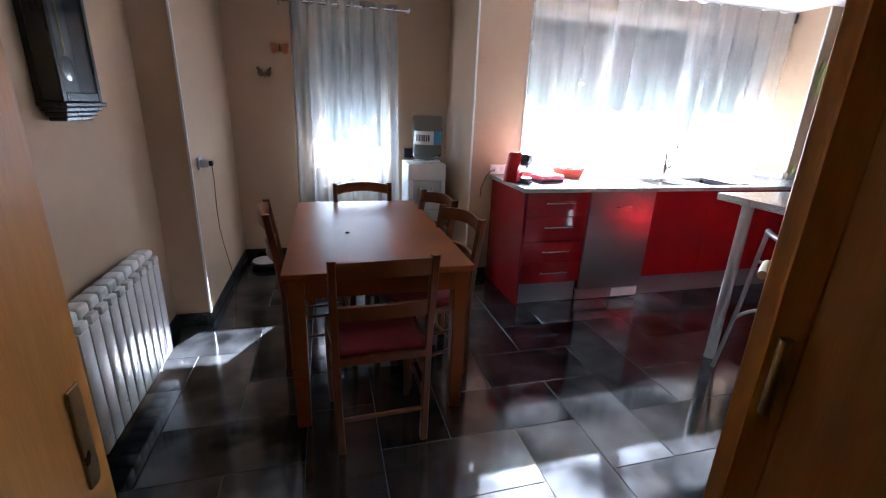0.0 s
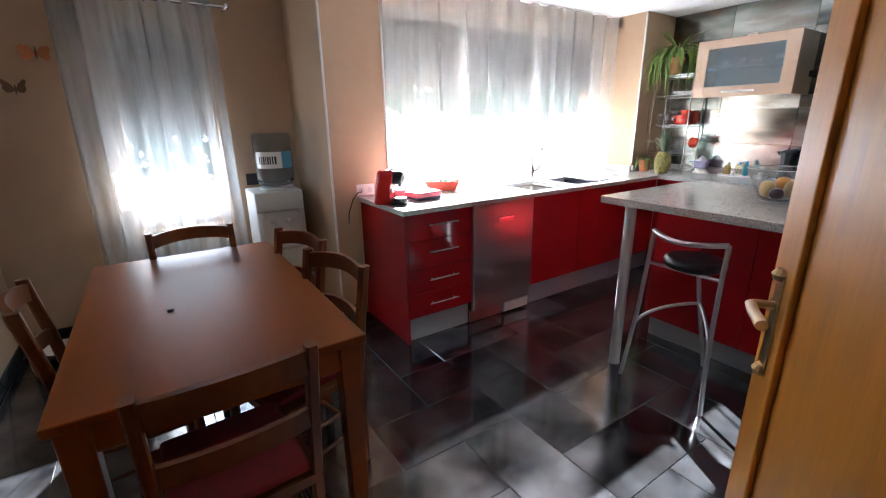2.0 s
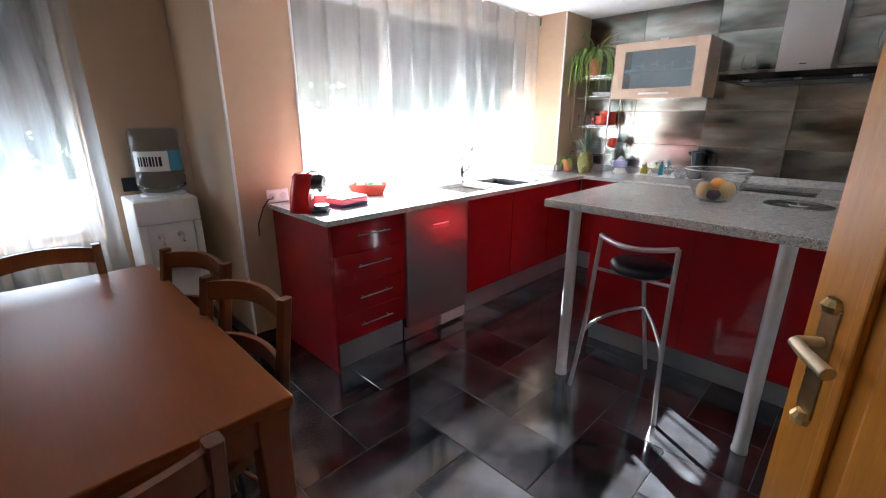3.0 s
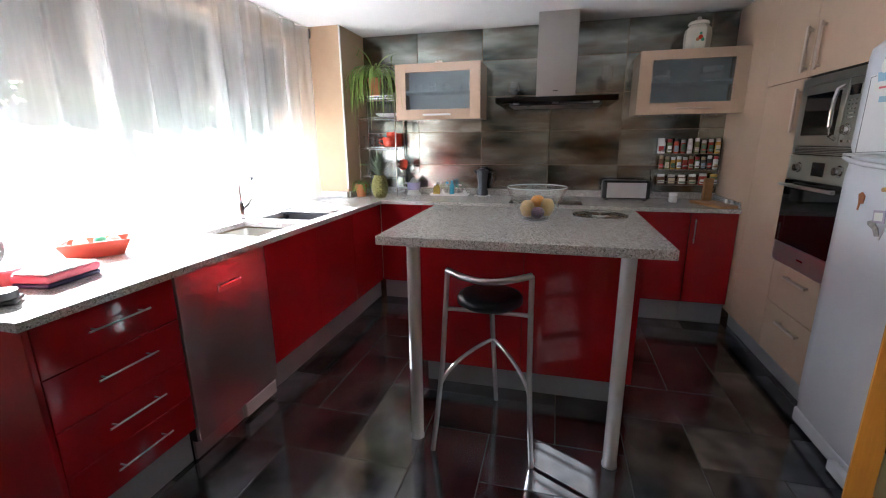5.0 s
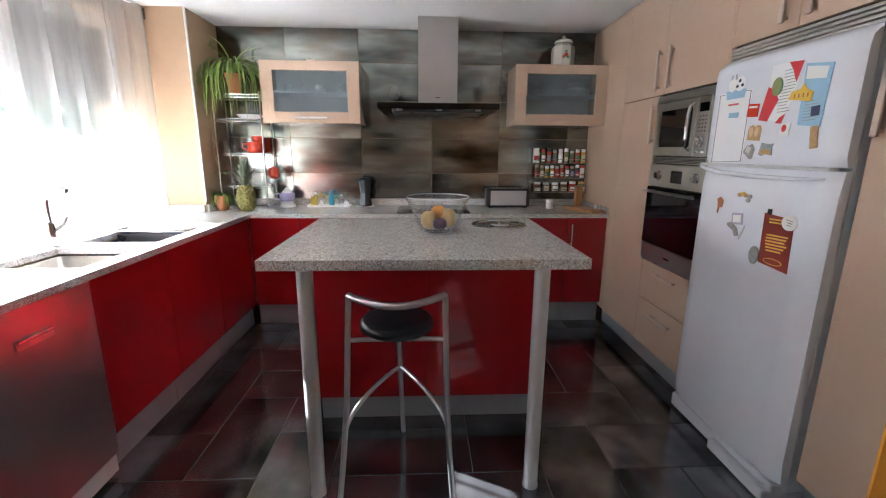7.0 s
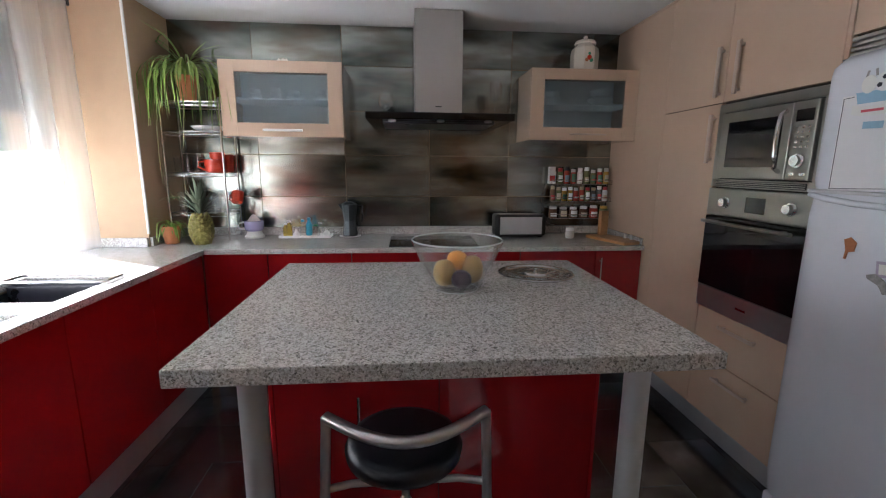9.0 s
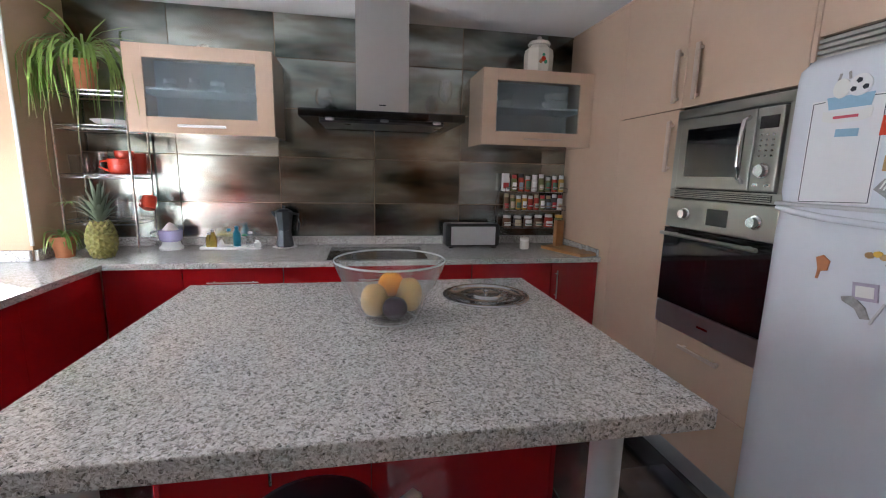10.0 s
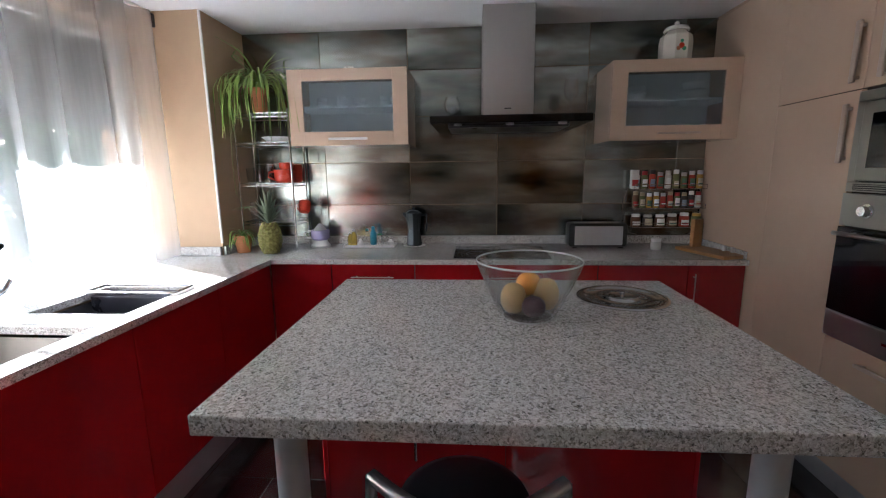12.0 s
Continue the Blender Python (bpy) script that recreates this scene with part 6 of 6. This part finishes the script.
def flat(bm, pts, t=0.002, y0=0.0):
    """A thin plate cut to an outline in the plane of the fridge door."""
    lo = [bm.verts.new((x, face(x) + y0, z)) for x, z in pts]
    hi = [bm.verts.new((x, face(x) + y0 + t, z)) for x, z in pts]
    bridge(bm, lo, hi)
    bm.faces.new(lo)
    bm.faces.new(hi)
    return bm


def disc(cx, cz, rx, rz_, n=18):
    return [(cx + rx * math.cos(2 * math.pi * i / n), cz + rz_ * math.sin(2 * math.pi * i / n)) for i in range(n)]


def rect(cx, cz, w, h, a=0):
    c_, s_ = math.cos(radians(a)), math.sin(radians(a))
    return [(cx + u_ * c_ - v_ * s_, cz + u_ * s_ + v_ * c_) for u_, v_ in ((-w / 2, -h / 2), (w / 2, -h / 2), (w / 2, h / 2), (-w / 2, h / 2))]


PAPER, PRED, PALEB = mat("white card", (0.78, 0.785, 0.81), 0.5, var=0.02), mat("red print", (0.58, 0.03, 0.04), 0.45, var=0.06), mat("pale blue print", (0.30, 0.50, 0.66), 0.45, var=0.12)
TAN, GREY, MAROON, YELLOW = mat("tan print", (0.48, 0.30, 0.13), 0.5, var=0.25, scale=60), mat("grey print", (0.32, 0.31, 0.31), 0.5, var=0.35, scale=80), mat("maroon card", (0.26, 0.035, 0.025), 0.45, var=0.08), mat("yellow print", (0.72, 0.46, 0.06), 0.5, var=0.06)
nb = thing("magnetic_notepad", (0, 0, 0), "white magnetic note board with a thin black outline", "magnet")
part("sheet", flat(bmesh.new(), [(2.494, 1.358), (2.705, 1.350), (2.705, 1.662), (2.494, 1.662)], 0.0012), PAPER, nb)
bm = bmesh.new()
for a, b in (((2.50, 1.364), (2.70, 1.356)), ((2.70, 1.356), (2.70, 1.655)), ((2.70, 1.655), (2.665, 1.657)), ((2.53, 1.658), (2.50, 1.656)), ((2.50, 1.656), (2.50, 1.364))):
    tube(bm, [(a[0], face(a[0]) + 0.0016, a[1]), (b[0], face(b[0]) + 0.0016, b[1])], 0.0011, 5)
part("outline", bm, INK, nb)
part("banner", flat(bmesh.new(), [(2.65, 1.632), (2.535, 1.632), (2.532, 1.652), (2.53, 1.668), (2.66, 1.668), (2.655, 1.65)], 0.0012, 0.0014), PALEB, nb, "pale blue banner")
part("scroll", flat(bmesh.new(), [(2.665, 1.60), (2.63, 1.592), (2.56, 1.592), (2.53, 1.60), (2.528, 1.628), (2.56, 1.622), (2.63, 1.622), (2.667, 1.63)], 0.0012, 0.0014), LABELW, nb)
part("print_bar", flat(bmesh.new(), rect(2.598, 1.608, 0.07, 0.008), 0.0006, 0.0028), PINK, nb)
part("ball", flat(bmesh.new(), disc(2.572, 1.692, 0.032, 0.03), 0.002, 0.0014), PAPER, nb, "white ball with black patches")
for x, z in ((2.575, 1.705), (2.556, 1.685), (2.588, 1.683)):
    part("patch", flat(bmesh.new(), disc(x, z, 0.009, 0.008, 5), 0.0006, 0.0036), INK, nb)
part("animal_head", flat(bmesh.new(), disc(2.622, 1.69, 0.024, 0.028), 0.002, 0.0014), LABELW, nb, "grey-white drawn head")
part("horn", flat(bmesh.new(), rect(2.632, 1.722, 0.007, 0.022, 12), 0.0012, 0.0014), GREY, nb)
part("horn", flat(bmesh.new(), rect(2.604, 1.724, 0.007, 0.022, -12), 0.0012, 0.0014), GREY, nb)
part("ticket", flat(bmesh.new(), rect(2.588, 1.562, 0.064, 0.022, 2), 0.0012, 0.0014), PALEB, nb)
mn = thing("paper_menu", (0, 0, 0), "white and red folded leaflet held by magnets", "leaflet")
part("sheet", flat(bmesh.new(), [(2.425, 1.535), (2.33, 1.518), (2.275, 1.60), (2.268, 1.66), (2.30, 1.73), (2.40, 1.735), (2.40, 1.66)], 0.0012, 0.0006), PAPER, mn)
part("red_band", flat(bmesh.new(), [(2.432, 1.53), (2.385, 1.522), (2.365, 1.565), (2.345, 1.60), (2.37, 1.64), (2.405, 1.655)], 0.001, 0.002), PRED, mn, "red printed band")
part("red_corner", flat(bmesh.new(), [(2.322, 1.733), (2.258, 1.728), (2.278, 1.655), (2.298, 1.70)], 0.001, 0.002), PRED, mn, "red printed corner")
part("red_foot", flat(bmesh.new(), [(2.345, 1.513), (2.315, 1.510), (2.302, 1.545), (2.325, 1.535)], 0.001, 0.002), PRED, mn)
for i in range(14):
    part("print_line", flat(bmesh.new(), rect(2.315 + 0.012 * math.sin(i * 0.5), 1.555 + i * 0.0115, 0.048 + 0.01 * math.cos(i * 1.7), 0.0028, -3), 0.0004, 0.0019), GREY, mn)
for nm, m_, pts, lb in (("leaf_magnet", mat("olive rubber", (0.22, 0.25, 0.10), 0.5, var=0.1), disc(2.357, 1.65, 0.024, 0.034), "olive green leaf-shaped magnet"), ("robot_magnet", ENAMEL, rect(2.47, 1.572, 0.06, 0.052, 3), "small red square magnet"), ("bread_magnet", TAN, [(2.478, 1.452), (2.41, 1.448), (2.408, 1.49), (2.414, 1.508), (2.43, 1.512), (2.442, 1.502), (2.454, 1.512), (2.47, 1.508), (2.477, 1.492)], "tan toast-shaped resin magnet"), ("photo_magnet", GREY, [(2.49, 1.402), (2.468, 1.432), (2.455, 1.428), (2.446, 1.436), (2.428, 1.415), (2.436, 1.376), (2.448, 1.374)], "grey tilted photo magnet"), ("beach_magnet", mat("blue sand print", (0.28, 0.34, 0.36), 0.5, var=0.3, scale=50), [(2.402, 1.393), (2.385, 1.388), (2.37, 1.395), (2.335, 1.39), (2.338, 1.42), (2.332, 1.436), (2.36, 1.434), (2.392, 1.44), (2.397, 1.415)], "blue and sand coloured souvenir magnet"), ("rooster_magnet", LABELW, rect(2.292, 1.488, 0.042, 0.044, 4), "white tile magnet with a red bird"), ("postcard_magnet", PALEB, [(2.24, 1.50), (2.15, 1.49), (2.14, 1.70), (2.245, 1.715)], "tall pale blue postcard magnet"), ("castle_magnet", YELLOW, [(2.295, 1.595), (2.20, 1.58), (2.195, 1.612), (2.225, 1.628), (2.235, 1.645), (2.25, 1.628), (2.285, 1.622)], "yellow resin building magnet"), ("phone_magnet", TAN, rect(2.165, 1.455, 0.028, 0.078, -8), "slim phone-shaped magnet"), ("blue_badge", NAVY, rect(2.175, 1.545, 0.03, 0.034, -5), "small dark blue badge magnet"), ("key_magnet", TERRA, [(2.61, 1.19), (2.59, 1.20), (2.568, 1.185), (2.572, 1.155), (2.592, 1.15), (2.597, 1.125), (2.603, 1.126), (2.60, 1.155)], "small figure-shaped clay magnet"), ("card_magnet", mat("lilac card", (0.45, 0.40, 0.52), 0.5, var=0.15, scale=50), rect(2.462, 1.118, 0.064, 0.05, -6), "small lilac framed card magnet"), ("clay_magnet", GREY, [(2.52, 1.09), (2.49, 1.10), (2.455, 1.075), (2.44, 1.045), (2.462, 1.04), (2.48, 1.065), (2.515, 1.078)], "grey and tan clay magnet"), ("spoon_magnet", ALU, rect(2.425, 1.065, 0.006, 0.07, 22), "small silver stick magnet"), ("lock_magnet", GREY, disc(2.335, 0.985, 0.025, 0.038, 14), "grey padlock-shaped magnet")):
    q = thing(nm, (0, 0, 0), lb + " on the fridge door", "magnet", "fridge magnets")
    part("plate", flat(bmesh.new(), pts, 0.004, 0.0035 if nm in ("leaf_magnet", "castle_magnet", "lock_magnet", "blue_badge") else 0.0003), m_, q)
    if nm == "rooster_magnet":
        part("bird", flat(bmesh.new(), disc(2.295, 1.492, 0.011, 0.014, 9), 0.001, 0.0044), PRED, q)
    if nm == "bread_magnet":
        for xx, zz in ((2.459, 1.484), (2.428, 1.484)):
            part("crumb", flat(bmesh.new(), disc(xx, zz, 0.011, 0.02, 10), 0.0015, 0.0044), mat("pale crumb", (0.62, 0.45, 0.25), 0.6, var=0.2, scale=80), q)
    if nm == "beach_magnet":
        part("sand", flat(bmesh.new(), [(2.395, 1.395), (2.34, 1.393), (2.341, 1.412), (2.365, 1.416), (2.393, 1.41)], 0.001, 0.0044), TAN, q, "sand-coloured lower half")
    if nm == "photo_magnet":
        for k_ in range(3):
            part("stripe", flat(bmesh.new(), rect(2.452 + 0.008 * k_, 1.408 + 0.004 * k_, 0.004, 0.026, 25), 0.0006, 0.0044), LABELW, q)
    if nm == "postcard_magnet":
        part("picture", flat(bmesh.new(), [(2.236, 1.66), (2.158, 1.652), (2.154, 1.69), (2.238, 1.704)], 0.0006, 0.0044), LABELW, q)
        for k_ in range(7):
            part("print_line", flat(bmesh.new(), rect(2.198, 1.515 + 0.011 * k_, 0.05, 0.003, -4), 0.0004, 0.0044), GREY, q)
    if nm == "castle_magnet":
        for k_ in range(4):
            part("opening", flat(bmesh.new(), rect(2.214 + 0.018 * k_, 1.604, 0.005, 0.014), 0.0008, 0.0078), TERRA, q)
    if nm == "leaf_magnet":
        part("dark_rim", flat(bmesh.new(), [(2.338, 1.62), (2.333, 1.65), (2.340, 1.675), (2.344, 1.675), (2.338, 1.65), (2.343, 1.622)], 0.001, 0.0078), GREENCAP, q)
    if nm == "robot_magnet":
        part("stripe", flat(bmesh.new(), rect(2.468, 1.585, 0.045, 0.008, 3), 0.001, 0.0044), LABELW, q)
    if nm == "card_magnet":
        part("picture", flat(bmesh.new(), rect(2.462, 1.118, 0.046, 0.032, -6), 0.0008, 0.0044), LABELW, q)
for i, (x, z, m_) in enumerate(((2.468, 1.222, TAN), (2.448, 1.228, YELLOW), (2.432, 1.222, TAN), (2.408, 1.22, GREY), (2.415, 1.203, GREY))):
    q = thing("shell_magnet", (0, 0, 0), "tiny painted shell magnet on the fridge door", "magnet", "fridge magnets")
    part("shell", flat(bmesh.new(), disc(x, z, 0.011, 0.009, 8), 0.006, 0.0003), m_, q)
br = thing("maroon_flyer", (0, 0, 0), "maroon card flyer with yellow print on the fridge door", "flyer")
part("card", flat(bmesh.new(), [(2.318, 1.165), (2.178, 1.155), (2.170, 0.948), (2.312, 0.962)], 0.0012, 0.0003), MAROON, br)
for i, w_ in enumerate((0.09, 0.08, 0.0, 0.0, 0.0, 0.10, 0.095, 0.09, 0.10, 0.085, 0.07)):
    if w_:
        part("print_bar", flat(bmesh.new(), rect(2.245 + 0.004 * math.sin(i * 2.1), 1.145 - i * 0.0125, w_, 0.006, -2), 0.0004, 0.0016), YELLOW, br)
part("print_oval", flat(bmesh.new(), disc(2.243, 0.978, 0.045, 0.013), 0.0004, 0.0016), YELLOW, br)
part("inner_oval", flat(bmesh.new(), disc(2.243, 0.978, 0.041, 0.0105), 0.0004, 0.0021), MAROON, br)
part("clip", flat(bmesh.new(), rect(2.292, 1.172, 0.018, 0.022), 0.004, 0.0016), BLACK, br, "small black magnet clip")
sk = thing("round_sticker", (0, 0, 0), "round white printed magnet over the flyer corner", "magnet", "fridge magnets")
part("plate", flat(bmesh.new(), disc(2.195, 1.142, 0.034, 0.03), 0.003, 0.002), LABELW, sk)
for i in range(3):
    part("print_line", flat(bmesh.new(), rect(2.195, 1.15 - i * 0.009, 0.03 - i * 0.005, 0.003, 8), 0.0004, 0.0051), GREY, sk)

# dark table spot, built as a low disc, and the curtain's end bracket
sp_ = thing("bottle_cap", (0.0, 2.36, 0.768), "small dark spot on the table", "cap")
bm = bmesh.new()
lathe(bm, [(0.011, 0.0003), (0.011, 0.004), (0.006, 0.006)], 12)
part("cap", bm, BLACK, sp_, smooth=40)
part("end_stop", boxm(4.055, 4.08, 3.43, 3.455, 2.29, 2.366, 0.004, 1), BLACK, kc, "black rail end stop")


# ---- laid pieces ----
C = 0.316
proto = {}
for key, w, d in (("h", 2 * C, C), ("v", C, 2 * C)):
    bm = boxm(0.0015, w - 0.0015, 0.0015, d - 0.0015, -0.012, 0.0, 0.0012, 1)
    me = bpy.data.meshes.new("floor_tile")
    bm.to_mesh(me)
    bm.free()
    me.materials.append(FLOORTILE)
    proto[key] = me
for i in range(-7, 14):
    for j in range(-7, 10):
        x, y = 0.40 + C * i, 1.57 + C * j
        k = (i - j) % 4
        if k not in (0, 2) or x < -1.75 or x > 4.7 or y > 4.3 or y < -0.5:
            continue
        y = y if k == 0 else y - C
        w, d = (2 * C, C) if k == 0 else (C, 2 * C)
        # tiles that reach past the outer walls are cut along them
        x0, x1, y0, y1 = max(x, -1.3), min(x + w, 4.7), max(y, -0.7), min(y + d, 4.5 if x < 1.2 else 3.8)
        if x1 - x0 < 0.03 or y1 - y0 < 0.03:
            continue
        whole = x1 - x0 > w - 0.001 and y1 - y0 > d - 0.001
        if whole:
            ob = new("floor_tile", proto["h" if k == 0 else "v"])
            ob.location = (x, y, 0)
        else:
            me = bpy.data.meshes.new("floor_tile")
            bm = boxm(0.0015, x1 - x0 - 0.0015, 0.0015, y1 - y0 - 0.0015, -0.012, 0.0, 0.0012, 1)
            bm.to_mesh(me)
            bm.free()
            me.materials.append(FLOORTILE)
            ob = new("floor_tile", me)
            ob.location = (x0, y0, 0)
        ob.parent = floor

TW, ys = 0.61, (3.163, 2.62, 2.01, 1.393, 0.795, 0.185, -0.02)
zs = (0.93, 1.203, 1.503, 1.812, 2.118, 2.384)
for a, b in zip(ys[1:], ys):
    for c, d in zip(zs, zs[1:]):
        part("wall_tile", boxm(EX, 4.573, a + 0.0016, b - 0.0016, c + 0.0014, d - 0.0014, 0.0008, 1), WALLTILE, wall_east)
